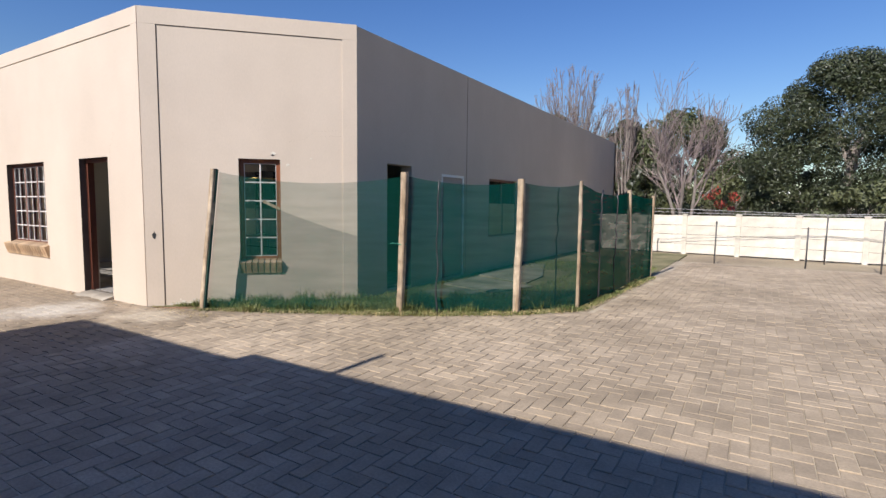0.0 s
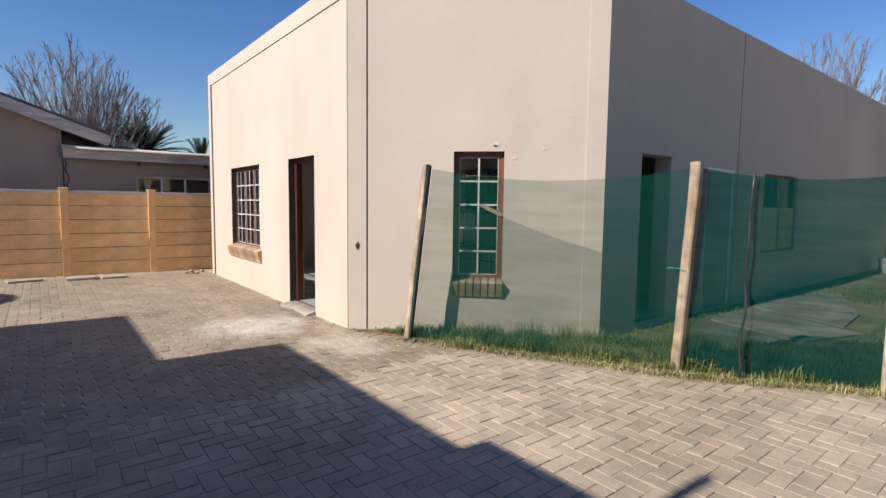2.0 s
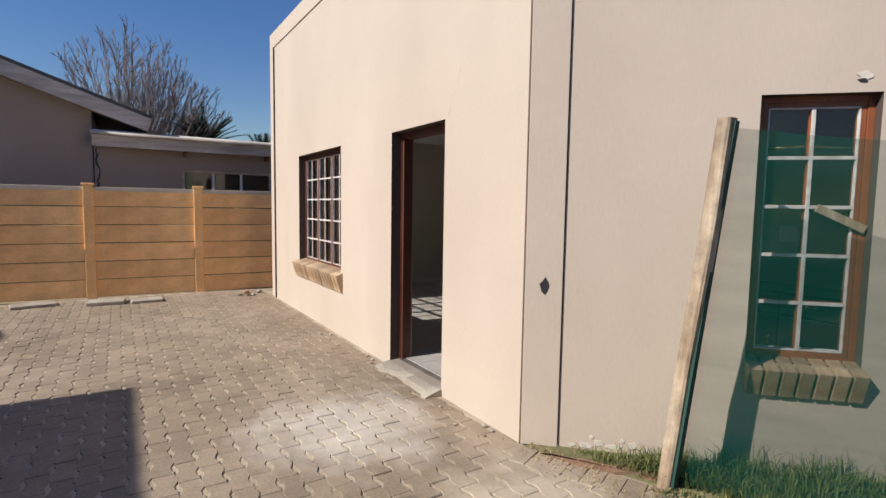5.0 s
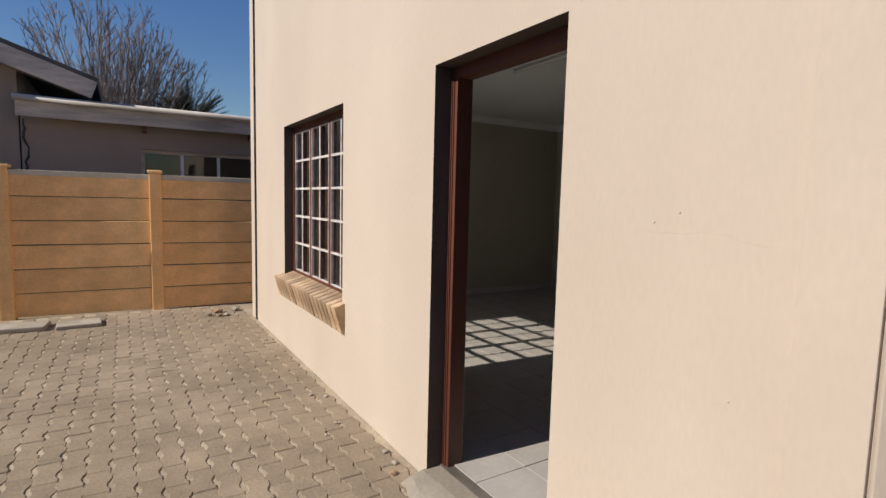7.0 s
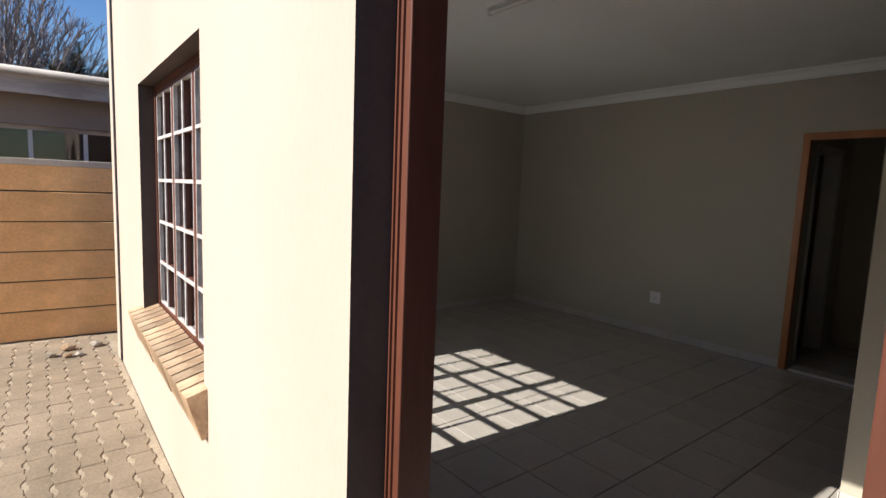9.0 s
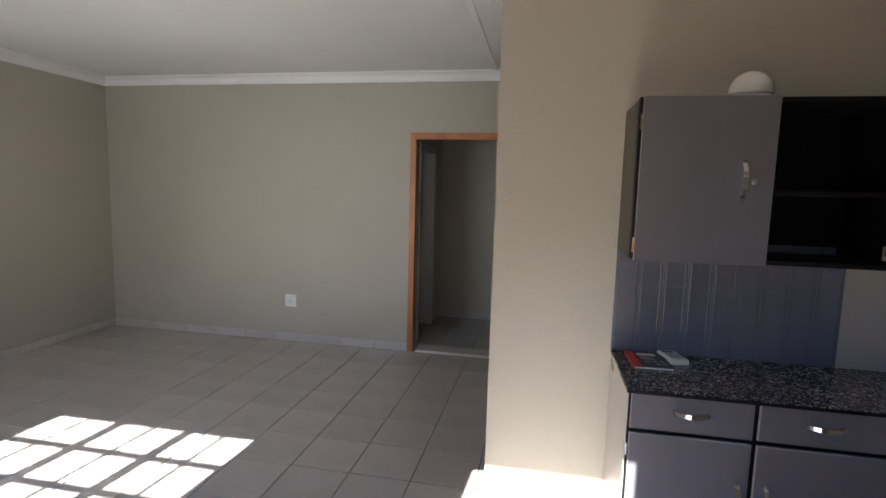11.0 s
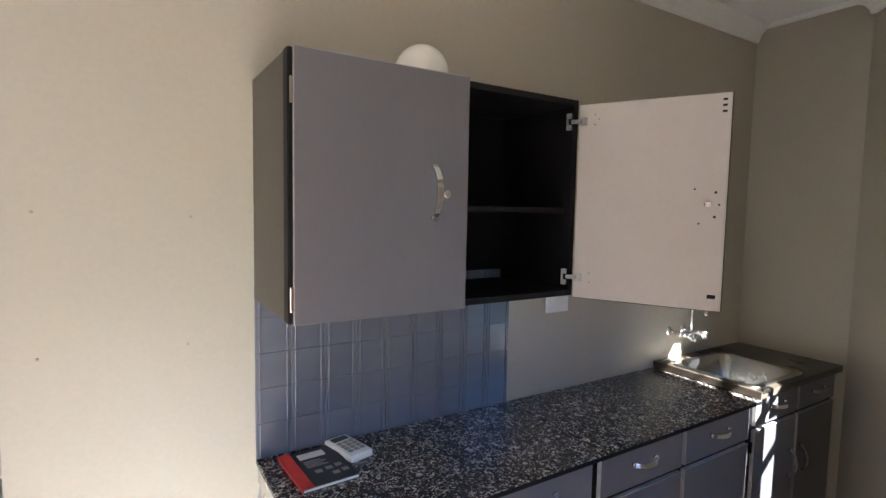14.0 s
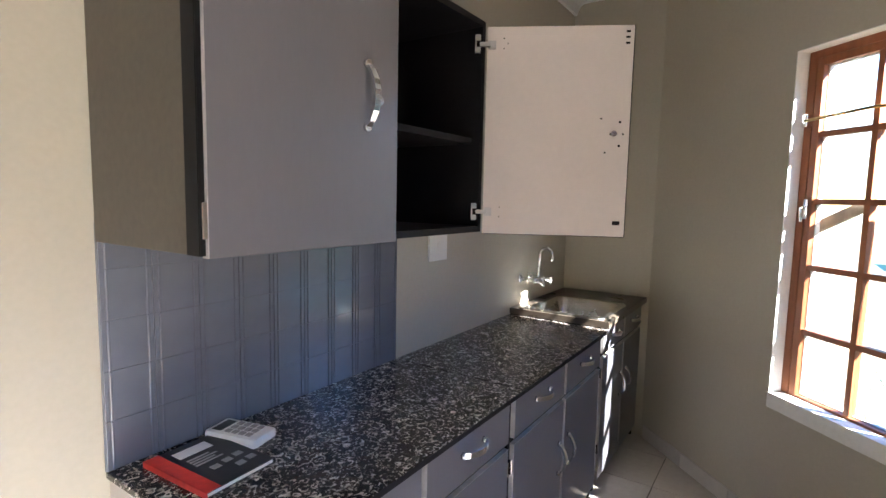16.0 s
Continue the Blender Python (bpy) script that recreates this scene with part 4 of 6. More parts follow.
for u, z, r in ((0.375, 1.665, 0.004), (0.40, 1.70, 0.004), (0.40, 1.63, 0.004), (0.36, 1.61, 0.003), (0.345, 1.71, 0.003), (0.41, 1.665, 0.003), (0.05, 1.945, 0.002), (0.062, 1.93, 0.002), (0.05, 1.915, 0.002), (0.05, 1.44, 0.002), (0.05, 1.41, 0.002)):
    bm = bmesh.new()
    tube(bm, [m_leaf @ Vector((u, -0.0058, z)), m_leaf @ Vector((u, -0.0068, z))], r, 8)
    put(part("screw_hole", bm, CABBLACK, dB), dB)
for a, b, z, h in ((0.405, 0.417, 1.958, 0.006), (0.405, 0.417, 1.942, 0.006), (0.405, 0.417, 1.925, 0.006), (0.392, 0.414, 1.393, 0.012)):
    put(part("stop_pad", boxes((a, b, -0.0074, -0.006, z, z + h), m=m_leaf), CABBLACK, dB), dB)
bm = bmesh.new()
tube(bm, [m_leaf @ Vector((0.383, -0.006, 1.666)), m_leaf @ Vector((0.383, -0.012, 1.666))], 0.009, 14)
put(part("lock", bm, CHROME, dB), dB)

# tiled splashback
sp = thing("splashback", -7.64, KY, CT, "steel-blue glazed tile splashback with ribbed lines", "tiles", kind="structure")
part("backing", boxes((-8.118, -7.155, KY - 0.006, KY - 0.0005, CT, 1.40)), PALEGROUT, sp, "grey grout bed")
tw = 0.963 / 9
bm = boxes((0.0012, tw - 0.0012, -0.0045, 0, 0.0004, 0.1076), bevel=0.0008)
for u in (0.013, tw - 0.013):
    box(bm, u - 0.0028, u + 0.0028, -0.0088, -0.004, 0.0012, 0.1068, bevel=0.002)
tile_me = mesh_of("tile", bm, BLUETILE)
for c in range(9):
    for r in range(5):
        ob = new("tile", tile_me)
        put(ob, sp)
        ob.matrix_basis = Matrix.Translation((-8.118 + c * tw, KY - 0.006, CT + 0.001 + (r * 0.108)))

# sockets
def socket(x, z, y, wd, hd, pins, label):
    s = thing("wall_socket", x, y, z, label, "socket", "wall sockets")
    part("plate", boxes((x - wd / 2, x + wd / 2, y - 0.010, y - 0.0005, z - hd / 2, z + hd / 2), bevel=0.004), PLASTIC, s)
    if not pins:
        part("rocker", boxes((x - 0.009, x + 0.009, y - 0.014, y - 0.0095, z - 0.014, z + 0.014), bevel=0.002), PLASTIC, s)
        return s
    bm = bmesh.new()
    for dx, dz in ((-0.010, -0.015), (0.010, -0.015), (0.0, 0.006)):
        tube(bm, [(x + dx, y - 0.0096, z + dz), (x + dx, y - 0.0106, z + dz)], 0.0045, 10)
    part("pin_hole", bm, DARKPLASTIC, s)
    part("rocker", boxes((x - 0.012, x + 0.012, y - 0.014, y - 0.0095, z + 0.02, z + 0.038), bevel=0.002), PLASTIC, s)
    return s


socket(-10.91, 0.475, NY, 0.12, 0.125, 1, "white single wall socket low on the beige wall")
socket(-6.89, 1.275, KY, 0.125, 0.125, 0, "white single switch plate above the worktop")

# things on the worktop and cupboard
gl = thing("lamp_shade", -7.66, 6.15, CZ1, "round opal glass lamp shade lying on the cupboard", "lamp shade")
bm = bmesh.new()
prev = None
for k in range(13):
    a = radians(-8 + k * 98 / 12)
    ring = [bm.verts.new((-7.668 + 0.082 * math.cos(a) * math.cos(q), 6.15 + 0.082 * math.cos(a) * math.sin(q), CZ1 + 0.05 + 0.082 * math.sin(a))) for q in [2 * math.pi * i / 28 for i in range(28)]]
    if prev:
        for i in range(28):
            bm.faces.new((prev[i], prev[(i + 1) % 28], ring[(i + 1) % 28], ring[i])).smooth = True
    prev = ring
bmesh.ops.contextual_create(bm, geom=prev)
part("globe", bm, LAMPGLASS, gl)
bm = bmesh.new()
tube(bm, [(-7.668, 6.15, CZ1), (-7.668, 6.15, CZ1 + 0.028), (-7.668, 6.15, CZ1 + 0.034)], [0.07, 0.07, 0.081], 28)
part("collar", bm, PLASTIC, gl)

m_nb = Matrix.Translation((-7.975, 6.188, CT)) @ Matrix.Rotation(radians(3), 4, "Z")
nb = thing("notebook", -7.975, 6.188, CT, "black hard-cover notebook with a red spine on the worktop", "notebook")
part("pages", boxes((-0.078, 0.080, -0.108, 0.106, 0.002, 0.010), m=m_nb), PLASTIC, nb, "white page block")
part("cover", boxes((-0.080, 0.082, -0.110, 0.108, 0.0101, 0.0122), (-0.080, 0.082, -0.110, 0.108, 0.0, 0.0019), bevel=0.0006, m=m_nb), DARKPLASTIC, nb, "black card cover")
part("spine", boxes((-0.0825, -0.050, -0.1105, 0.1085, 0.0123, 0.0130), (-0.0835, -0.0805, -0.1105, 0.1085, 0.0, 0.013), m=m_nb), REDCARD, nb, "red cloth spine")
part("label", boxes((-0.035, 0.045, 0.05, 0.085, 0.0123, 0.0128), m=m_nb), PLASTIC, nb, "white name label")
bm = bmesh.new()
for k in range(4):
    box(bm, -0.032, 0.02 + 0.012 * (k % 2), 0.028 - 0.011 * k, 0.034 - 0.011 * k, 0.0123, 0.0127, m=m_nb)
for a, b in ((-0.02, -0.045), (0.012, -0.04), (0.042, -0.035), (0.02, -0.075), (0.05, -0.07)):
    box(bm, a, a + 0.02, b, b + 0.018, 0.0123, 0.0127, m=m_nb)
part("print", bm, CABEDGE, nb, "pale printed bars and blocks")

m_cr = Matrix.Translation((-7.858, 6.245, CT)) @ Matrix.Rotation(radians(14), 4, "Z")
cr = thing("keypad_device", -7.858, 6.245, CT, "small white handheld keypad device with a grey screen", "device")
part("body", boxes((-0.040, 0.040, -0.075, 0.075, 0.0, 0.024), bevel=0.008, m=m_cr), PLASTIC, cr)
part("screen", boxes((-0.028, 0.028, 0.035, 0.062, 0.0238, 0.0246), m=m_cr), DARKPLASTIC, cr, "grey display")
for r in range(4):
    for c in range(3):
        part("key", boxes((-0.029 + 0.021 * c, -0.013 + 0.021 * c, 0.010 - 0.020 * r, 0.024 - 0.020 * r, 0.0236, 0.0265), bevel=0.001, m=m_cr), CABEDGE, cr)

# strip light on the ceiling
sl = thing("strip_light", -9.88, 5.48, CEIL, "slim fluorescent batten light on the ceiling, switched off", "ceiling light")
part("batten", boxes((-10.49, -9.27, 5.455, 5.505, CEIL - 0.05, CEIL - 0.0005), bevel=0.004), PLASTIC, sl)
bm = bmesh.new()
tube(bm, [(-10.46, 5.48, CEIL - 0.075), (-9.30, 5.48, CEIL - 0.075)], 0.013, 12)
part("tube", bm, LAMPGLASS, sl, "white glass tube")
for x in (-10.48, -9.295):
    part("holder", boxes((x - 0.01, x + 0.015, 5.465, 5.495, CEIL - 0.095, CEIL - 0.048), bevel=0.003), PLASTIC, sl)

# small wall marks
for x, z in ((-8.628, 1.612), (-8.282, 1.604), (-8.628, 1.251), (-8.296, 1.249)):
    bm = bmesh.new()
    tube(bm, [(x, KY - 0.0004, z), (x, KY - 0.003, z)], [0.004, 0.003], 8)
    tagged(part("screw_plug", bm, CRACKLINE), "small screw plug remaining in beige paint", "screw plug", "screw plugs in the wall")


# ---- the unseen block to the south, behind the walker, shaped to throw the big shadow ----
SH = 4.0
SDX, SDY = SH * SUN_WAY.x / -SUN_WAY.z, SH * SUN_WAY.y / -SUN_WAY.z
south = thing("south_shadow_block", -3, -6, 0, "unseen plastered flat-roofed block opposite, stepped to throw the big shadow", "building")
for name, x0, x1, y1 in (("wall", -9.48, -7.03, 1.81), ("wall", -7.03, -4.09, 2.94), ("wall", -4.09, 9.0, 3.14)):
    part(name, boxes((x0 - SDX, x1 - SDX, -11.0, y1 - SDY, -0.1, SH), bevel=0.01), PLASTER, south)
# unseen pole on its roof, added to throw the thin shadow on the pavers
bm = bmesh.new()
tube(bm, [(-3.05 - SDX, 3.05 - SDY, SH - 0.02), (-3.08 - SDX, 3.05 - SDY, SH + 0.55)], 0.035, 10)
part("shadow_pole", bm, STEEL, south)
# unseen drum on legs, made up only to throw the rounded shadow
tank = thing("round_shadow_caster", -11.9, -5.6, 0, "unseen round drum on legs, added to throw the rounded shadow", "water tank")
bm = bmesh.new()
TKX, TKY = -11.9 - 4.4 * 0.066, 0.02 - 4.4 * 1.321
tube(bm, [(TKX, TKY, 3.0), (TKX, TKY, 4.2), (TKX, TKY, 4.42)], [0.88, 0.88, 0.5], 32)
part("drum", bm, DARKPLASTIC, tank)
for a in range(4):
    x, y = TKX + 0.6 * math.cos(a * 1.571 + 0.8), TKY + 0.6 * math.sin(a * 1.571 + 0.8)
    bm = bmesh.new()
    tube(bm, [(x, y, 0), (x, y, 3.01)], 0.05, 8)
    part("leg", bm, STEEL, tank)

# ---- ground ----
structure("ground", boxes((-400, 400, -400, 400, -1.0, -0.035)), EARTH, "dry earth and far ground", "ground")
structure("bedding", boxes((-14.1, 6.5, -3.0, 3.795, -0.034, -0.006), (-5.5, 6.5, 3.795, 15.2, -0.034, -0.0063), (-7.0, -5.5, 3.795, 4.9, -0.034, -0.0064), (-14.1, WX - 0.002, 3.795, 8.0, -0.034, -0.0061)), SAND, "sandy bedding between the pavers", "ground")
LINE = [(-6.45, 4.10), (-4.03, 5.36), (-2.75, 6.28), (-2.15, 7.05), (-2.02, 9.85), (-1.92, 11.3)]


structure("lawn", prism([(CX + 0.02, FY + 0.02), *LINE, (-1.9, 17.5), (RX + 0.01, 17.5), (RX + 0.01, CY)], -0.034, 0.006), LAWN, "rough grass strip between the wall and the net", "lawn")
for pts in ([(-4.75, 6.75), (-4.05, 6.6), (-3.75, 7.35), (-4.5, 7.7)], [(-4.85, 7.85), (-3.7, 7.5), (-3.4, 8.5), (-4.8, 9.1)], [(-4.9, 9.3), (-3.65, 8.8), (-3.75, 9.9), (-4.5, 12.0), (-5.0, 12.1)]):
    structure("slab", prism(pts, 0.0, 0.03), MOSSY, "broken mossy concrete slab lying in the grass", "slab")


def fenced(x, y, pad=0.0):
    """Whether a point lies on the building's side of the net."""
    for (ax, ay), (bx, by) in zip([(-7.3, 3.74)] + LINE, LINE + [(-1.9, 30)]):
        if ay <= y <= by:
            return x < ax + (bx - ax) * (y - ay) / (by - ay) + pad
    return False


ZIG_END = -5.72


def paver_meshes():
    """Zigzag pavers by the front wall, oblong ones in herringbone over the rest of the yard."""
    rng = random.Random(11)
    a, b = 0.225, 0.1125
    zz = 0.011
    prof = [(0, 0), (0.03, 0), (0.05, zz), (0.0875, zz), (0.1125, 0), (0.1375, -zz), (0.175, -zz), (0.195, 0), (0.225, 0)]
    out = []
    row = 0
    y = -1.2
    while y < 4.5:
        x = -14.05 + (0.1125 if row % 2 else 0)
        while x < ZIG_END - 0.11:
            if (y < 3.6) or (x + 0.2 < CX and y < 3.69) or (x + 0.2 >= CX and not fenced(x + 0.11, y + 0.06, 0.27)):
                out.append(("z", x, y))
            x += a
        row += 1
        y += b
    s = 0.105
    for i in range(-140, 140):
        for j in range(-100, 170):
            k = (i - j) % 4
            px, py = i * s, j * s
            if k == 0:
                w, h = 2 * s, s
            elif k == 3:
                w, h = s, 2 * s
            else:
                continue
            cx, cy = px + w / 2, py + h / 2
            if cx < ZIG_END or cx > 6.4 or cy < -2.6 or cy > 15.0:
                continue
            if cy > 3.7 and fenced(cx, cy, 0.27):
                continue
            out.append(("r", px, py, w, h))
    return prof, out


ZPROF, PAVES = paver_meshes()
EDGE = [(-7.12, 3.70), (-6.42, 4.00), *[(x + 0.05, y - 0.10) for x, y in LINE[1:]]]
for (ax, ay), (bx, by) in zip(EDGE, EDGE[1:]):
    seg = math.hypot(bx - ax, by - ay)
    for k in range(int(seg / 0.105)):
        f = (k + 0.5) * 0.105 / seg
        PAVES.append(("b", ax + (bx - ax) * f, ay + (by - ay) * f, math.atan2(by - ay, bx - ax)))


def paver_geom(p, rng):
    g, ch = 0.0036, 0.0045
    if p[0] == "z":
        low = [(x + (0.0012 if i == 0 else (-0.0012 if i == 8 else 0)), y + g) for i, (x, y) in enumerate(ZPROF)]
        high = [(x, y + 0.1125 - 2 * g) for x, y in low[::-1]]
        outl = [(p[1] + x, p[2] + y) for x, y in low + high]
    elif p[0] == "b":
        x, y, a = p[1:]
        outl = [(x + u * math.cos(a) - v * math.sin(a), y + u * math.sin(a) + v * math.cos(a)) for u, v in ((-0.049, -0.115), (0.049, -0.115), (0.049, 0.085), (-0.049, 0.085))]
    else:
        x, y, w, h = p[1:]
        outl = [(x + g, y + g), (x + w - g, y + g), (x + w - g, y + h - g), (x + g, y + h - g)]
    cx, cy = sum(q[0] for q in outl) / len(outl), sum(q[1] for q in outl) / len(outl)
    top = rng.uniform(-0.0025, 0.0025)
    tx, ty = rng.uniform(-0.018, 0.018), rng.uniform(-0.018, 0.018)
    n = len(outl)
    vs = [(x, y, -0.024) for x, y in outl] + [(x, y, top - ch + (x - cx) * tx + (y - cy) * ty) for x, y in outl]
    for x, y in outl:
        d = math.hypot(x - cx, y - cy)
        f = 1 - ch / d
        xx, yy = cx + (x - cx) * f, cy + (y - cy) * f
        vs.append((xx, yy, top + (xx - cx) * tx + (yy - cy) * ty))
    fs = []
    for lay in (0, n):
        fs += [(lay + k, lay + (k + 1) % n, lay + n + (k + 1) % n, lay + n + k) for k in range(n)]
    fs.append(tuple(range(2 * n, 3 * n)))
    return vs, fs


paving = thing("pavement", -6, 2, 0, "weathered grey-brown concrete pavers with sandy joints", "paving", kind="structure")
rng = random.Random(21)
heaps = {"z": ([], []), "r": ([], []), "b": ([], [])}
single = []
for p in PAVES:
    vs, fs = paver_geom(p, rng)
    near = (p[0] == "z" and -9.4 < p[1] < -7.7 and 2.2 < p[2] < 3.7) or (p[0] == "r" and -3.4 < p[1] < -2.0 and 3.0 < p[2] < 4.6)
    if near and len(single) < 290:
        single.append((p, vs, fs))
        continue
    hv, hf = heaps[p[0]]
    o = len(hv)
    hv += vs
    hf += [tuple(i + o for i in f) for f in fs]
for key, name, mtl in (("z", "zigzag_pavers", ZIGPAVERS), ("r", "oblong_pavers", PAVERS), ("b", "border_pavers", ZIGPAVERS)):
    ob = put(new(name, raw_mesh(name, *heaps[key], mtl)), paving)
    tagged(ob, kind="stuff")
for p, vs, fs in single:
    put(new("paver", raw_mesh("paver", vs, fs, ZIGPAVER if p[0] == "z" else PAVER)), paving)


def blades(name, count, place, hmin, hmax, width, material, seed, lean=0.5):
    """Many bent grass blades, joined."""
    rg = random.Random(seed)
    vs, fs = [], []
    for _ in range(count):
        x, y, k = place(rg)
        h = rg.uniform(hmin, hmax) * k
        a = rg.uniform(0, 6.283)
        dx, dy = math.cos(a), math.sin(a)
        l = rg.uniform(0.1, lean) * h
        wd = width * rg.uniform(0.6, 1.3)
        o = len(vs)
        vs += [(x - dy * wd, y + dx * wd, -0.01), (x + dy * wd, y - dx * wd, -0.01), (x + dx * l * 0.4 + dy * wd * 0.7, y + dy * l * 0.4 - dx * wd * 0.7, h * 0.6), (x + dx * l * 0.4 - dy * wd * 0.7, y + dy * l * 0.4 + dx * wd * 0.7, h * 0.6), (x + dx * l, y + dy * l, h * (1 - 0.25 * l / h))]
        fs += [(o, o + 1, o + 2, o + 3), (o + 3, o + 2, o + 4)]
    return new(name, raw_mesh(name, vs, fs, material))


def along_line(pts, t):
    seg = [math.dist(a, b) for a, b in zip(pts, pts[1:])]
    t *= sum(seg)
    for (a, b), s in zip(zip(pts, pts[1:]), seg):
        if t <= s:
            return a[0] + (b[0] - a[0]) * t / s, a[1] + (b[1] - a[1]) * t / s
        t -= s
    return pts[-1]


def in_yard(rg):
    while True:
        x, y = rg.uniform(-7, -2), rg.uniform(4.0, 7.2)
        if y < x + 10.95 - 0.02 and fenced(x, y, -0.05):
            return x, y, 0.45 + 0.5 * max(0.0, noise.noise((x * 3.1, y * 3.1, 5))) * 3 + 0.9 * noise.noise((x * 1.3, y * 1.3, 2)) ** 2 * 3


def in_far(rg):
    while True:
        x, y = rg.uniform(RX + 0.05, -2), rg.uniform(5.9, 13)
        if fenced(x, y, -0.1) and not (-4.9 < x < -3.4 and 6.6 < y < 11):
            return x, y, 1.0


def by_wall(rg):
    t = rg.random()
    o = abs(rg.gauss(0, 0.10)) + 0.02
    return CX + 0.45 + t * 1.7 + o * S2, FY + 0.45 + t * 1.7 - o * S2, 0.45 + 1.6 * max(0.0, noise.noise((t * 9, 3.3, 1)))


def on_edge(spread, shift, power=1.0):
    def place(rg):
        x, y = along_line(LINE, rg.random() ** power)
        return x + rg.gauss(0.05 + shift, spread), y - rg.gauss(0.05 + shift, spread), 0.5 + 1.7 * max(0.0, noise.noise((x * 2.3, y * 2.3, spread * 40)))
    return place


tagged(blades("grass", 24000, in_yard, 0.04, 0.17, 0.0038, GRASS, 1, 1.1), "long green grass against the net and wall", "grass", kind="stuff")
tagged(blades("tall_grass", 700, by_wall, 0.06, 0.27, 0.003, GRASS, 2, 1.0), "tall grass tufts along the wall foot", "grass", kind="stuff")
tagged(blades("yard_grass", 9000, in_far, 0.02, 0.09, 0.005, GRASS, 3), "short patchy grass in the side yard", "grass", kind="stuff")
tagged(blades("dry_grass_fringe", 4200, on_edge(0.055, 0.0), 0.02, 0.08, 0.0028, STRAW, 4, 2.2), "dry straw-coloured grass under the net", "grass", kind="stuff")
tagged(blades("green_fringe", 5200, on_edge(0.045, 0.0), 0.03, 0.10, 0.0045, GRASS, 5, 1.2), "low green weeds along the net", "grass", kind="stuff")
tagged(blades("straw_litter", 420, lambda rg: (rg.uniform(-7.15, -5.9), FY - 0.04 + rg.gauss(0.10, 0.08), 1.0), 0.008, 0.03, 0.0025, STRAW, 6, 3.0), "loose straw by the wall corner", "grass", kind="stuff")
SOIL = mat("red_brown_soil", (0.16, 0.085, 0.05), (0.26, 0.15, 0.09), 7, 60, 0.95, 0.6, speck=0.2)
rg = random.Random(8)
rim = [(-7.02 + 0.62 * k / 10, 3.815 + 0.52 * k / 10 + rg.uniform(-0.03, 0.02)) for k in range(11)] + [(-6.44 - 0.56 * k / 8, 4.16 - 0.36 * k / 8 + rg.uniform(-0.04, 0.04)) for k in range(9)]
structure("soil", prism(rim, -0.02, 0.011), SOIL, "bare red-brown soil at the foot of the wall", "soil")

# ---- the net fence ----
net = thing("net_fence", -4.0, 5.5, 0, "green shade-net fence on rough timber posts", "fence")
POSTS = [((-6.42, 4.11), (-6.29, 4.26), 1.90, 0.036), ((-4.08, 5.46), (-3.95, 5.38), 1.86, 0.042), ((-2.76, 6.30), (-2.74, 6.33), 1.80, 0.042), ((-2.17, 7.10), (-2.17, 7.12), 1.80, 0.022), ((-2.06, 9.85), (-2.09, 9.83), 1.76, 0.035), ((-1.94, 11.3), (-1.92, 11.3), 1.69, 0.03)]
for (bx, by), (tx, ty), h, r in POSTS:
    bm = bmesh.new()
    rg = random.Random(bx)
    rings = []
    for k in range(9):
        f = k / 8
        lap = 0.014 if f > 0.45 and r > 0.035 else 0.0        # the upper length is lapped onto the lower
        cx, cy = bx + (tx - bx) * f + lap + rg.uniform(-0.004, 0.004), by + (ty - by) * f - lap + rg.uniform(-0.004, 0.004)
        rings.append([bm.verts.new((cx + sx * r + rg.uniform(-0.002, 0.002), cy + sy * r + rg.uniform(-0.002, 0.002), -0.05 + f * (h + 0.05))) for sx, sy in ((-1, -0.7), (-0.7, -1), (0.7, -1), (1, -0.7), (1, 0.7), (0.7, 1), (-0.7, 1), (-1, 0.7))])
    for a, b in zip(rings, rings[1:]):
        for k in range(8):
            bm.faces.new((a[k], a[(k + 1) % 8], b[(k + 1) % 8], b[k]))
    bm.faces.new(rings[0][::-1])
    bm.faces.new(rings[-1])
    part("post", bm, POSTWOOD, net, "rough sawn timber post")


def net_panel(a, b, z0a, z1a, z0b, z1b, sag, material, seed):
    """Cloth between two leaning posts, each given by its foot and its head."""
    bm = bmesh.new()
    (pa, pt), (qa, qt) = [[Vector((*e, 0)) for e in post] for post in (a, b)]
    n = (qt - pt).cross(Vector((0, 0, 1))).normalized()
    NU, NV = 40, 16
    span = (qt - pt).length
    g = []
    for i in range(NU + 1):
        f = i / NU
        zb, zt = z0a + (z0b - z0a) * f, z1a + (z1b - z1a) * f - sag * 4 * f * (1 - f)
        col = []
        for j in range(NV + 1):
            v = j / NV
            edge = math.sin(math.pi * f)
            off = 0.05 * edge * noise.noise((f * 2.5 * span, v * 1.6, seed)) + 0.014 * edge * noise.noise((f * 14, v * 5, seed + 3))
            c = pa.lerp(pt, v).lerp(qa.lerp(qt, v), f) + n * off
            col.append(bm.verts.new((c.x, c.y, zb + (zt - zb) * v)))
        g.append(col)
    for i in range(NU):
        for j in range(NV):
            bm.faces.new((g[i][j], g[i + 1][j], g[i + 1][j + 1], g[i][j + 1])).smooth = True
    return part("net", bm, material, net, "see-through green woven shade net")


hung = [((b[0] + 0.03, b[1] + 0.05), (t[0] + (0.03 if k == 0 else 0.0), t[1] + 0.05)) for k, (b, t, _, _) in enumerate(POSTS)]
for k in range(5):
    net_panel(hung[k], hung[k + 1], 0.03, POSTS[k][2] - 0.04, 0.03, POSTS[k + 1][2] - 0.04, (0.12, 0.07, 0.05, 0.10, 0.05)[k], (NET, NETFOLD, NETFOLD, NETDARK, NETDARK)[k], k * 7.3)
bm = boxes((-6.29 + 0.012, -6.29 + 0.055, 4.25, 4.285, 0.02, 1.885))
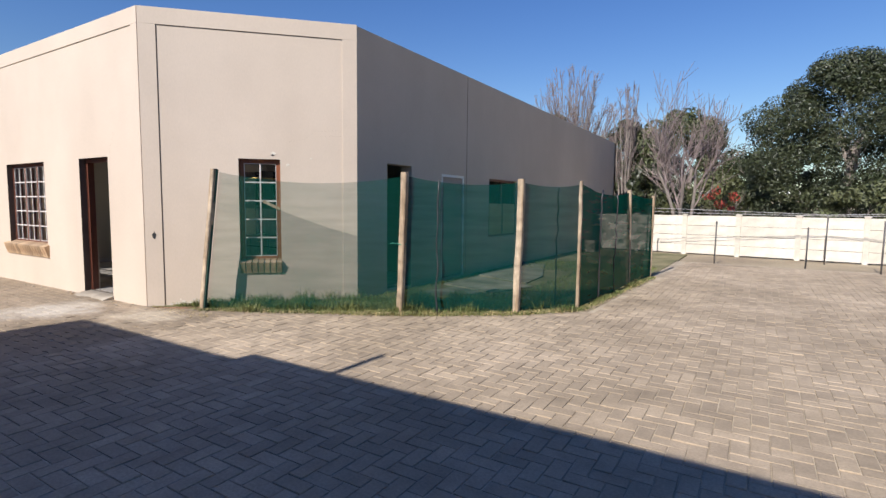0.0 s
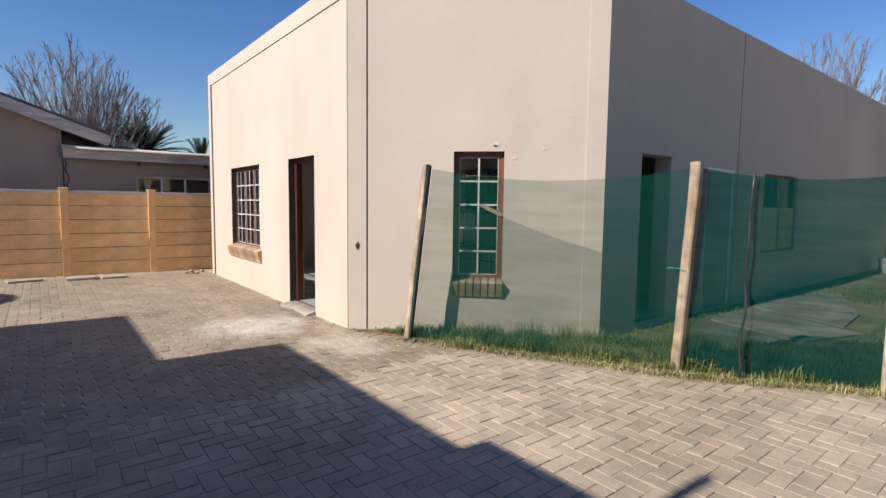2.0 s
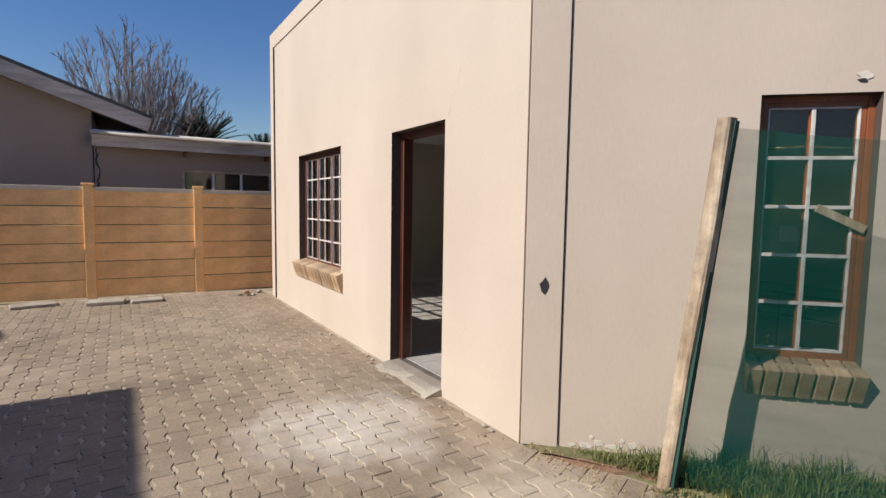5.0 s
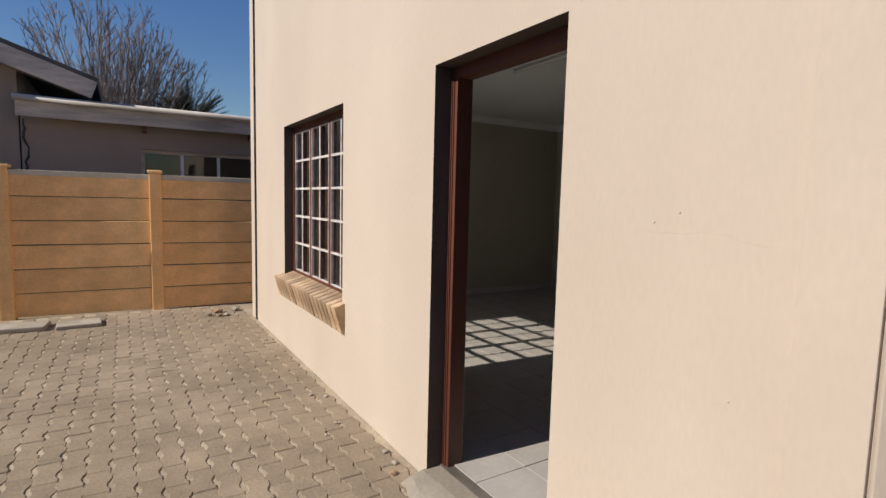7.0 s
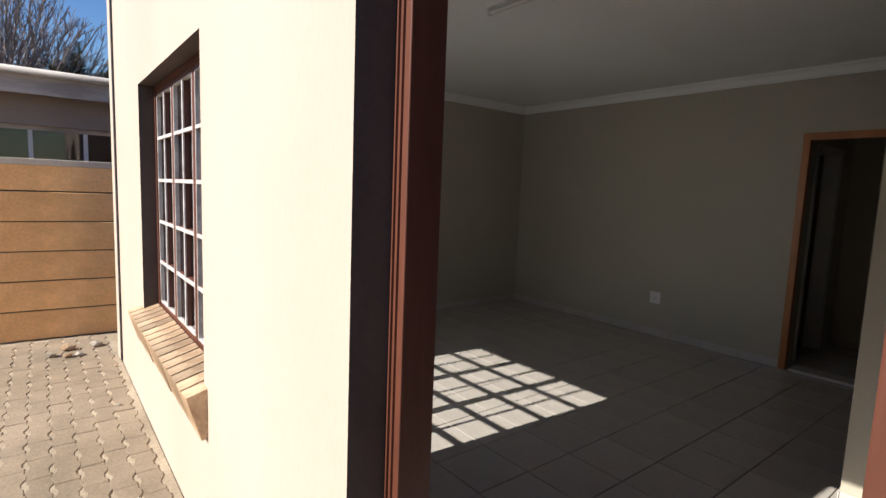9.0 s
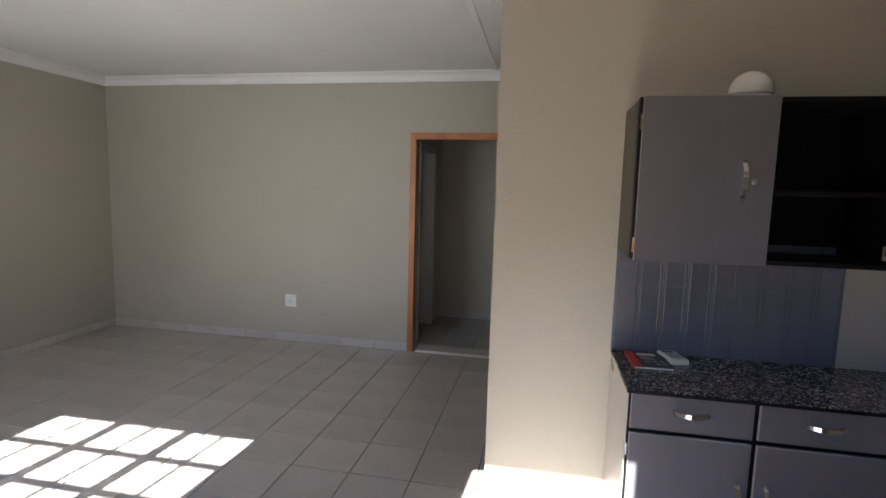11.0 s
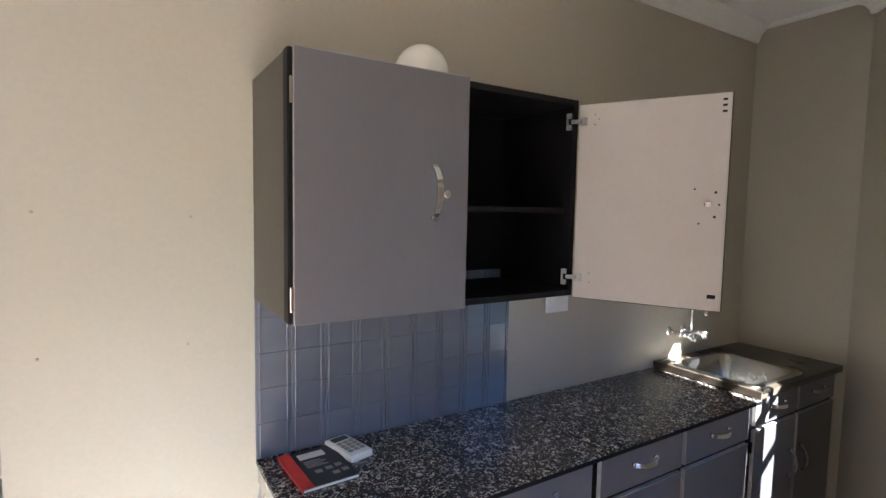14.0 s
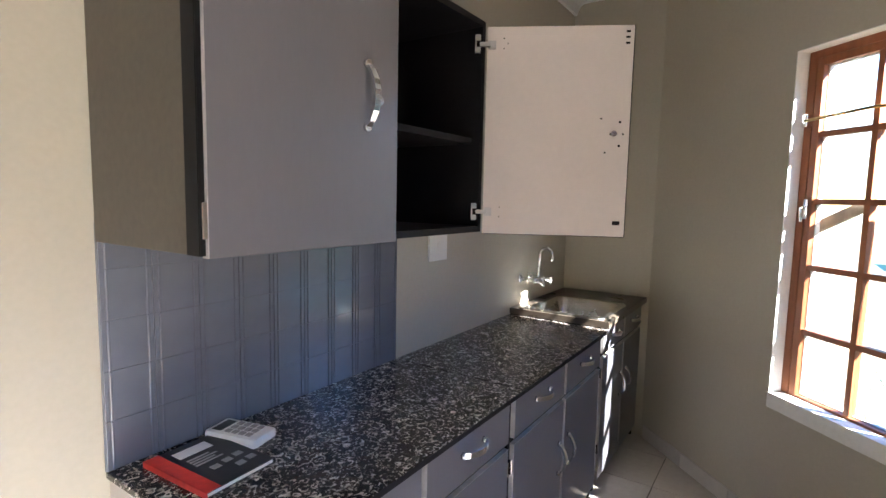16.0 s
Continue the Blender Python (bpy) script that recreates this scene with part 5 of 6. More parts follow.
for v in bm.verts:
    v.co.x -= 0.13 * (1 - v.co.z / 1.9)
    v.co.y -= 0.15 * (1 - v.co.z / 1.9)
part("net_roll", bm, mat("rolled_net", (0.012, 0.05, 0.035), (0.02, 0.07, 0.05), 6, 60, 0.8, 0.3), net, "dark rolled edge of the net")


bm = bmesh.new()
tube(bm, [(-4.02 + 0.062 * math.cos(a), 5.42 + 0.062 * math.sin(a), 0.93 + 0.01 * math.sin(2 * a)) for a in [2 * math.pi * k / 16 for k in range(17)]], 0.006, 6)
tube(bm, [(-4.06, 5.37, 0.93), (-4.11, 5.34, 0.945), (-4.15, 5.34, 0.93)], 0.005, 6)
part("cord", bm, mat("green_cord", (0.02, 0.16, 0.11), (0.03, 0.22, 0.15), 20, 80, 0.7, 0.1), net, "green cord tied round a post")


def crooked(x, y, h, r, seed, lab):
    rg = random.Random(seed)
    bm = bmesh.new()
    pts = [(x + rg.uniform(-0.015, 0.015) + 0.02 * k / 12, y + rg.uniform(-0.015, 0.015), -0.03 + (h + 0.03) * k / 12) for k in range(13)]
    tube(bm, pts, [r * rg.uniform(0.75, 1.2) for _ in pts], 7)
    return part("seam", bm, DARKPLASTIC, net, lab)


for x, y, h, r in ((-3.62, 5.64, 1.76, 0.011), (-2.80, 6.40, 1.70, 0.011), (-2.42, 6.85, 1.70, 0.009), (-2.10, 7.9, 1.70, 0.012), (-2.08, 8.8, 1.68, 0.011)):
    crooked(x, y, h, r, x, "dark bunched seam of the net")


# ---- precast boundary walls ----
def precast(name, p, q, n, height, rows_n, pm, label, base=0.0, cope=True):
    """Concrete panel wall: slotted posts and horizontal panels."""
    p, q = Vector((*p, 0)), Vector((*q, 0))
    d = (q - p) / n
    u = d.normalized()
    m = Matrix(((u.x, -u.y, 0, 0), (u.y, u.x, 0, 0), (0, 0, 1, 0), (0, 0, 0, 1)))
    wall = thing(name, *((p + q) / 2), label, "boundary wall", kind="structure")
    rg = random.Random(9)
    ph = height / rows_n
    pmesh = mesh_of("panel", boxes((0.05, d.length - 0.05, -0.026, 0.026, 0.004, ph - 0.006), bevel=0.006), pm)
    # added dark sheet inside the wall, its colour standing in for shade in the gaps
    gap_shadem = mesh_of("core", boxes((0.05, d.length - 0.05, -0.006, 0.006, 0.02, height - 0.04)), CABSIDE)
    hm = boxes((-0.065, 0.065, -0.065, 0.065, -0.1, height + 0.03), bevel=0.008)
    box(hm, -0.08, 0.08, -0.08, 0.08, height + 0.03, height + 0.07, bevel=0.012)
    postm = mesh_of("post", hm, pm)
    copem = mesh_of("coping", boxes((0.066, d.length - 0.066, -0.03, 0.03, 0.0, 0.06), bevel=0.006), PALEPRECAST)
    for k in range(n + 1):
        ob = put(new("post", postm), wall)
        ob.matrix_basis = Matrix.Translation(p + d * k + Vector((0, 0, base))) @ m
        if k < n and cope:
            ob = put(new("coping", copem), wall)
            ob.matrix_basis = Matrix.Translation(p + d * k + Vector((0, 0, base + height - 0.045))) @ m
        if k < n:
            ob = put(new("core", gap_shadem), wall)
            ob.matrix_basis = Matrix.Translation(p + d * k + Vector((0, 0, base))) @ m
            for r in range(rows_n):
                ob = put(new("panel", pmesh), wall)
                ob.matrix_basis = Matrix.Translation(p + d * k + Vector((0, 0, base + r * ph + rg.uniform(-0.002, 0.002)))) @ m @ Matrix.Translation((d.length / 2, 0, 0)) @ Matrix.Rotation(rg.uniform(-0.012, 0.012), 4, "Z") @ Matrix.Rotation(rg.uniform(-0.02, 0.02), 4, "X") @ Matrix.Translation((-d.length / 2, 0, 0))
    return wall


precast("wall_yard_west", (-14.75, -6.02), (-13.68, 8.74), 10, 1.66, 6, PRECAST, "ochre painted precast concrete panel wall")
precast("wall_yard_north", (-5.1, 18.55), (13.0, 16.55), 12, 1.20, 4, PALEPRECAST, "cream painted precast concrete panel wall")
for x, y, h in ((-1.0, 15.2, 1.12), (1.0, 15.6, 1.0), (1.5, 17.0, 1.30), (2.35, 14.9, 1.2), (-3.0, 16.9, 1.47), (9.0, 15.4, 1.55)):
    fp = thing("fence_stake", x, y, 0, "thin rusty metal stake by the far wall", "stake", "thin metal stakes")
    bm = bmesh.new()
    tube(bm, [(x, y, -0.05), (x + 0.01, y, h)], 0.018, 6)
    part("stake", bm, ROOF, fp)
for dz in (0.0, 0.10):
    wire = bmesh.new()
    tube(wire, [(-3.0, 16.9, 1.34 + dz), (-1.5, 16.95, 1.30 + dz), (1.5, 17.0, 1.27 + dz * 0.3), (5.0, 16.2, 1.33 + dz), (9.0, 15.4, 1.42 + dz)], 0.008, 5)
    tagged(part("washing_line", wire, CABEDGE), "slack wire strung between stakes by the far wall", "wire", "slack wires")
blk = thing("concrete_block", -4.7, 16.6, 0.006, "grey concrete block lying in the yard", "block")
part("block", boxes((-4.9, -4.5, 16.5, 16.75, 0.0, 0.36), bevel=0.01), CONCRETE, blk)
for k, (x, y, a, b, c) in enumerate(((-13.55, 1.55, 0.45, 0.30, 0.05), (-13.5, 2.05, 0.40, 0.28, 0.04), (-13.75, 0.7, 0.5, 0.3, 0.04))):
    fs_ = thing("loose_slab", x, y, 0, "flat broken concrete slab along the panel wall", "slab", "loose concrete slabs")
    part("slab", boxes((-b / 2, b / 2, -a / 2, a / 2, 0.0, c), bevel=0.012, m=Matrix.Translation((x, y, 0)) @ Matrix.Rotation(0.15 * k - 0.1, 4, "Z")), CONCRETE, fs_)
rg = random.Random(77)
for k in range(26):
    if k < 5:
        x, y, r = rg.uniform(-13.6, -13.25), rg.uniform(3.3, 3.7), rg.uniform(0.03, 0.06)
    else:
        x = rg.uniform(-13, -9.1) if k % 3 else rg.uniform(-8.1, -7.2)
        y, r = FY - abs(rg.gauss(0.10, 0.06)) - 0.03, rg.uniform(0.007, 0.02)
    bm = bmesh.new()
    bmesh.ops.create_icosphere(bm, subdivisions=1, radius=r)
    for v in bm.verts:
        v.co = Vector((x + v.co.x * rg.uniform(0.7, 1.4), y + v.co.y * rg.uniform(0.7, 1.4), max(0.0, r * 0.5 + v.co.z * rg.uniform(0.4, 0.8))))
    tagged(part("rubble", bm, CONCRETE if k % 4 else BRICK), "small broken piece of masonry on the pavers", "rubble", "rubble by the wall")


# ---- the neighbour's house ----
house = thing("neighbour_house", -18, 1, 0, "grey plastered house with peeling white fascia boards", "house")
HX = -15.25
bm = bmesh.new()
gp = [(-12.0, -0.1), (1.40, -0.1), (1.40, 3.0), (-3.6, 4.75), (-12.0, 2.2)]
fr, bk = [bm.verts.new((HX, y, z)) for y, z in gp], [bm.verts.new((HX - 7, y, z)) for y, z in gp]
for k in range(5):
    bm.faces.new((fr[k], fr[(k + 1) % 5], bk[(k + 1) % 5], bk[k]))
bm.faces.new(fr)
bm.faces.new(bk[::-1])
part("gable_wall", bm, HOUSEWALL, house)
ry0, rz0, ry1, rz1 = 2.20, 2.87, -3.62, 4.93
pitch_m = Matrix(((1, 0, 0, 0), (0, (ry1 - ry0) / 6.174, -(rz1 - rz0) / 6.174, ry0), (0, (rz1 - rz0) / 6.174, (ry1 - ry0) / 6.174, rz0), (0, 0, 0, 1)))
part("roof", boxes((HX - 7.2, HX + 0.30, -0.05, 6.174, -0.06, -0.005), m=pitch_m), ROOF, house, "dark weathered roof sheets")
part("bargeboard", boxes((HX + 0.302, HX + 0.335, -0.06, 6.174, 0.0, 0.22), bevel=0.004, m=pitch_m), FASCIA, house, "peeling white bargeboard")
part("soffit", boxes((HX, HX + 0.30, -0.02, 6.174, 0.19, 0.205), m=pitch_m), HOUSEWALL, house)
wy0, wy1, wz0, wz1 = 2.72, 4.30, 1.20, 2.06
wm = Matrix(((0, -1, 0, HX + 0.03), (1, 0, 0, 1.42), (0, 0, 1, 0), (0, 0, 0, 1)))
part("extension_wall", wall_mesh(9.0, -0.1, 2.48, 0.2, [(wy0 - 1.42, wy1 - 1.42, wz0, wz1)], wm), HOUSEWALL, house)
part("extension_roof", boxes((HX - 4, HX + 0.20, 1.44, 10.5, 2.57, 2.63)), ROOF, house)
part("fascia", boxes((HX + 0.20, HX + 0.235, 1.40, 10.5, 2.36, 2.60), bevel=0.004), FASCIA, house, "white painted fascia board")
bm = bmesh.new()
tube(bm, [(HX + 0.27, 1.38, 2.58), (HX + 0.27, 10.5, 2.58)], 0.04, 10)
part("gutter", bm, FASCIA, house, "weathered white rain gutter")
for y in (2.75, 4.15):
    part("rafter_end", boxes((HX + 0.03, HX + 0.2, y, y + 0.05, 2.28, 2.36)), REDWOOD, house)
hw = part("window", frame_bm(wy0 - 1.42, wy1 - 1.42, wz0, wz1, 0.05, 0.05, 0.10), FASCIA, house, "white framed window with dark panes")
hw.data.transform(wm)
pw = (wy1 - wy0 - 0.10) / 3
for k in range(3):
    a = wy0 - 1.42 + 0.05 + k * pw
    put(part("pane", boxes((a, a + pw - 0.04, 0.07, 0.075, wz0 + 0.05, wz1 - 0.05), m=wm), GLASS, hw), hw)
    if k < 2:
        put(part("mullion", boxes((a + pw - 0.04, a + pw, 0.055, 0.095, wz0 + 0.05, wz1 - 0.05), m=wm), WHITE, hw), hw)
part("room_back", boxes((HX - 1.2, HX - 1.1, 1.42, 10.3, 0, 2.5)), CABSIDE, house)
bm = bmesh.new()
rg = random.Random(4)
pts = [(HX + 0.032, 1.47 + rg.uniform(-0.03, 0.03), 2.35 - 0.06 * k) for k in range(13)]
tube(bm, pts, [0.012 * rg.uniform(0.5, 1.4) for _ in pts], 5)
part("crack", bm, DARKPLASTIC, house, "dark jagged settlement crack")


# ---- trees ----
def tube_raw(vs, fs, a, b, ra, rb, seg):
    d = (b - a)
    if d.length < 1e-6:
        return
    d.normalize()
    u = d.orthogonal().normalized()
    w2 = d.cross(u)
    o = len(vs)
    for c, r in ((a, ra), (b, rb)):
        for k in range(seg):
            q = 2 * math.pi * k / seg
            vs.append(tuple(c + (u * math.cos(q) + w2 * math.sin(q)) * r))
    fs += [(o + k, o + (k + 1) % seg, o + seg + (k + 1) % seg, o + seg + k) for k in range(seg)]


def grow(vs, fs, tips, rg, p, d, length, r, level, most, up, spread, kids, sub=None):
    """A limb of bent segments with side limbs."""
    n = 4 if level < most else 3
    for k in range(n):
        nd = (d + Vector((rg.gauss(0, 0.10), rg.gauss(0, 0.10), rg.gauss(0, 0.06) + up * 0.12))).normalized()
        q = p + nd * length / n
        r2 = max(r * (1 - 0.55 / n), 0.008)
        tube_raw(vs, fs, p, q, r, r2, 7 if level == 0 else (5 if level < 3 else 3))
        p, d, r = q, nd, r2
        if level < most and (k > 0 or level > 0):
            for _ in range(kids[min(level, len(kids) - 1)]):
                s = d.orthogonal().normalized()
                s.rotate(Matrix.Rotation(rg.uniform(0, 6.283), 3, d))
                nd2 = (d * math.cos(spread) + s * math.sin(spread) * rg.uniform(0.6, 1.2) + Vector((0, 0, up * 0.25))).normalized()
                grow(*(sub or (vs, fs)), tips, rg, p.copy(), nd2, length * rg.uniform(0.5, 0.72), max(0.009, r * rg.uniform(0.45, 0.62)), level + 1, most, up, spread, kids, sub)
    tips.append(p)


def bare_tree(x, y, height, stems, label, seed, spread=0.45, r0=0.11, lean=0.35, most=3, kids=(1, 2, 2), squash=0.42, base=0.0, up=1.0):
    rg = random.Random(seed)
    tr = thing("bare_tree", x, y, base, label, "tree", "bare winter trees")
    vs, fs, tips, tv, tf = [], [], [], [], []
    for k in range(stems):
        a = 6.283 * k / stems + rg.uniform(-0.4, 0.4)
        l = lean * rg.uniform(0.3, 1.1) if stems > 1 else 0.05
        d = Vector((math.cos(a) * l, math.sin(a) * l, 1)).normalized()
        grow(tv, tf, tips, rg, Vector((x + 0.1 * math.cos(a), y + 0.1 * math.sin(a), base - 0.1)), d, height * squash * rg.uniform(0.85, 1.15), r0 * rg.uniform(0.7, 1.1), 0, most, up, spread, kids, (vs, fs))
    zt = max(v[2] for v in vs) - base
    s = height / zt
    vs, tv = [[(v[0], v[1], base + (v[2] - base) * s) for v in q] for q in (vs, tv)]
    put(new("trunk", raw_mesh("trunk", tv, tf, BARK)), tr)
    put(new("crown", raw_mesh("crown", vs, fs, TWIG)), tr)
    return tr


def vase_tree(x, y, height, half, label, seed, stems, twigs, r0=0.045, thick=1.0):
    """A winter tree of many slender upright stems that open into a dome of fine twigs."""
    rg = random.Random(seed)
    tr = thing("bare_tree", x, y, 0, label, "tree", "bare winter trees")
    tv, tf, vs, fs = [], [], [], []
    for k in range(stems):
        a, f = rg.uniform(0, 6.283), math.sqrt(rg.random())
        side = Vector((math.cos(a), math.sin(a), 0))
        base = Vector((x, y, -0.1)) + side * 0.15 * f
        tip = Vector((x, y, height * (1 - 0.40 * f * f) * rg.uniform(0.93, 1.0))) + side * half * f
        mid = base.lerp(tip, 0.5) - side * half * f * 0.08 + Vector((rg.gauss(0, 0.12), rg.gauss(0, 0.12), height * 0.04 * f))
        pts = [base * (1 - t) ** 2 + mid * 2 * t * (1 - t) + tip * t * t for t in [i / 9 for i in range(10)]]
        pts = [p + Vector((rg.gauss(0, 0.03), rg.gauss(0, 0.03), 0)) for p in pts]
        for i in range(9):
            tube_raw(tv, tf, pts[i], pts[i + 1], r0 * (1 - i / 10.5), r0 * (1 - (i + 1) / 10.5), 5)
        for _ in range(twigs):
            t = rg.uniform(0.32, 0.97)
            i = min(8, int(t * 9))
            p = pts[i].lerp(pts[i + 1], t * 9 - i)
            d = ((pts[i + 1] - pts[i]).normalized() + Vector((rg.gauss(0, 0.30), rg.gauss(0, 0.30), rg.gauss(0.05, 0.12)))).normalized()
            length = height * 0.16 * (1.25 - t) * rg.uniform(0.6, 1.3) + 0.15
            for q in range(3):
                e = p + d * length / 3
                tube_raw(vs, fs, p, e, thick * (0.0105 - 0.002 * q), thick * (0.0085 - 0.002 * q), 3)
                if q < 2:
                    for _ in range(2):
                        d2 = (d + Vector((rg.gauss(0, 0.35), rg.gauss(0, 0.35), rg.gauss(0.1, 0.2)))).normalized()
                        tube_raw(vs, fs, e, e + d2 * length * rg.uniform(0.2, 0.45), 0.007 * thick, 0.005 * thick, 3)
                d = (d + Vector((rg.gauss(0, 0.10), rg.gauss(0, 0.10), 0.08))).normalized()
                p = e
    put(new("trunk", raw_mesh("trunk", tv, tf, BARK)), tr)
    put(new("crown", raw_mesh("crown", vs, fs, TWIG)), tr)
    return tr


def leafy(vs, fs, rg, centre, radius, count, size, flat=0.8):
    for _ in range(count):
        while True:
            o = Vector((rg.uniform(-1, 1), rg.uniform(-1, 1), rg.uniform(-1, 1)))
            if 0.15 < o.length < 1:
                break
        o = o.normalized() * (o.length ** 0.4)
        c = centre + Vector((o.x * radius, o.y * radius, o.z * radius * flat))
        n = (o + Vector((rg.gauss(0, 0.6), rg.gauss(0, 0.6), rg.gauss(0, 0.6) + 0.4))).normalized()
        u = n.orthogonal().normalized()
        u.rotate(Matrix.Rotation(rg.uniform(0, 6.283), 3, n))
        w2 = n.cross(u)
        s = size * rg.uniform(0.6, 1.4)
        k = len(vs)
        vs += [tuple(c - u * s), tuple(c + w2 * s * 0.42), tuple(c + u * s), tuple(c - w2 * s * 0.42)]
        fs.append((k, k + 1, k + 2, k + 3))


def leaf_tree(x, y, height, width, label, seed, clumps, leaves, size, material, low=0.25, name="tree"):
    rg = random.Random(seed)
    tr = thing(name, x, y, 0, label, "tree", "evergreen trees")
    vs, fs, tips = [], [], []
    grow(vs, fs, tips, rg, Vector((x, y, -0.1)), Vector((0.02, 0, 1)), height * 0.55, 0.03 * height, 0, 2, 0.6, 0.7, (1, 2, 2))
    put(new("trunk", raw_mesh("trunk", vs, fs, BARK)), tr)
    vs, fs = [], []
    for k in range(clumps):
        a, f = rg.uniform(0, 6.283), rg.random()
        z = height * (low + (1 - low) * f)
        prof = math.sin(math.pi * min(1, 0.18 + 0.80 * f)) ** 0.6
        rr = width / 2 * prof * math.sqrt(rg.uniform(0.25, 1.0)) * rg.uniform(0.85, 1.08)
        leafy(vs, fs, rg, Vector((x + rr * math.cos(a), y + rr * math.sin(a), z - 0.04 * height)), rg.uniform(0.09, 0.17) * width * 0.75, leaves, size)
    put(new("crown", raw_mesh("crown", vs, fs, material)), tr)
    return tr


leaf_tree(2.7, 26.5, 7.5, 7.2, "large dense dark-green evergreen tree behind the far wall", 1, 260, 560, 0.055, LEAF, 0.10)
leaf_tree(8.5, 28.0, 7.4, 8.0, "dark-green evergreen tree beside the large one", 2, 130, 420, 0.075, LEAF, 0.10)
leaf_tree(-4.2, 34.6, 7.3, 6.6, "olive-green bushy tree behind the bare tree", 3, 120, 300, 0.11, OLIVE, 0.10)
leaf_tree(-7.7, 36.0, 7.2, 5.6, "olive-green bushy tree at the building's end", 4, 110, 260, 0.11, OLIVE, 0.10)
leaf_tree(0.6, 31.0, 4.6, 5.0, "green shrubs behind the far wall", 5, 46, 200, 0.10, LEAF, 0.05)
leaf_tree(-4.4, 25.0, 3.3, 3.6, "low green shrub by the far wall", 6, 36, 200, 0.09, LEAF, 0.05)
leaf_tree(-1.6, 27.0, 3.0, 4.0, "low olive shrub behind the far wall", 12, 40, 200, 0.09, OLIVE, 0.05)
leaf_tree(7.0, 22.5, 2.8, 4.5, "low green shrubs under the evergreen tree", 7, 40, 200, 0.09, LEAF, 0.05)
leaf_tree(3.0, 22.0, 2.2, 3.6, "low shrub in front of the evergreen tree", 13, 30, 180, 0.08, OLIVE, 0.05)
leaf_tree(-13.0, 37.0, 8.4, 3.4, "green tree half hidden behind the roofline", 8, 40, 200, 0.12, OLIVE, 0.3)
leaf_tree(-1.5, 24.0, 2.3, 2.0, "red-flowering shrub behind the far wall", 9, 9, 45, 0.05, REDLEAF, 0.6, "flowering_shrub")
bare_tree(-2.55, 20.85, 6.4, 4, "pale multi-stemmed bare tree behind the far wall", 21, 0.60, 0.085, 0.30, 3, (1, 2, 2), 0.42, 0.0, 0.5)
vase_tree(-11.2, 34.2, 11.3, 3.6, "tall bare purple-grey tree beyond the building", 22, 60, 15, 0.06, 1.5)
vase_tree(-7.3, 33.2, 9.7, 1.5, "slim bare tree beyond the building", 23, 16, 16, 0.07, 1.6)
vase_tree(-13.6, 34.4, 8.6, 1.9, "bare tree half hidden behind the roofline", 24, 24, 12, 0.06, 1.6)
vase_tree(-25.35, 2.15, 7.3, 3.4, "fan-shaped bare tree behind the neighbour's house", 25, 120, 15, 0.034)


def palm(x, y, trunk, r, fronds, label, seed):
    rg = random.Random(seed)
    tr = thing("palm_tree", x, y, 0, label, "palm", "palm trees")
    bm = bmesh.new()
    tube(bm, [(x, y, -0.1), (x, y, trunk * 0.5), (x, y, trunk)], [0.32, 0.26, 0.30], 12)
    part("trunk", bm, BARK, tr)
    vs, fs = [], []
    for k in range(fronds):
        a = rg.uniform(0, 6.283)
        el = rg.uniform(-0.35, 1.35)
        d = Vector((math.cos(a) * math.cos(el), math.sin(a) * math.cos(el), math.sin(el)))
        p = Vector((x, y, trunk))
        n = 14
        L = r * rg.uniform(0.85, 1.1)
        for i in range(n):
            d = (d + Vector((0, 0, -0.045))).normalized()
            q = p + d * L / n
            tube_raw(vs, fs, p, q, 0.022 * (1 - i / n) + 0.006, 0.022 * (1 - (i + 1) / n) + 0.006, 3)
            if i > 1:
                s = d.cross(Vector((0, 0, 1))).normalized()
                for sg in (-1, 1):
                    for h in (0.0, 0.5):
                        c = p.lerp(q, h)
                        e = c + (s * sg * 0.75 + d * 0.75 + Vector((0, 0, 0.15))).normalized() * 0.42 * r / 2.2 * (1.15 - abs(i / n - 0.45))
                        o = len(vs)
                        b = d * 0.025
                        vs += [tuple(c - b), tuple(c + b), tuple(e)]
                        fs.append((o, o + 1, o + 2))
            p = q
    put(new("crown", raw_mesh("crown", vs, fs, PALM)), tr)
    return tr


palm(-24.2, 4.25, 3.3, 1.5, 75, "feather-leaved palm behind the neighbour's roof", 31)
palm(-28.0, 7.1, 3.35, 1.2, 50, "small feather-leaved palm farther off", 32)

# distant low houses and wall line behind the shrubs
fh = thing("far_house", 4, 40, 0, "low pale house far behind the trees", "house")
part("wall", boxes((-4, 12, 40, 46, 0, 2.4)), HOUSEWALL, fh)
part("roof", boxes((-4.4, 12.4, 39.5, 46.5, 2.4, 2.6), bevel=0.03), WHITE, fh)

# ---- floor tiles and skirting ----
def clip_cut(pts, c):
    """Keeps the part of a polygon on the room's side of the cut corner: y - x > c."""
    out = []
    for (ax, ay), (bx, by) in zip(pts, pts[1:] + pts[:1]):
        fa, fb = ay - ax - c, by - bx - c
        if fa >= 0:
            out.append((ax, ay))
        if fa * fb < 0:
            t = fa / (fa - fb)
            out.append((ax + (bx - ax) * t, ay + (by - ay) * t))
    return out


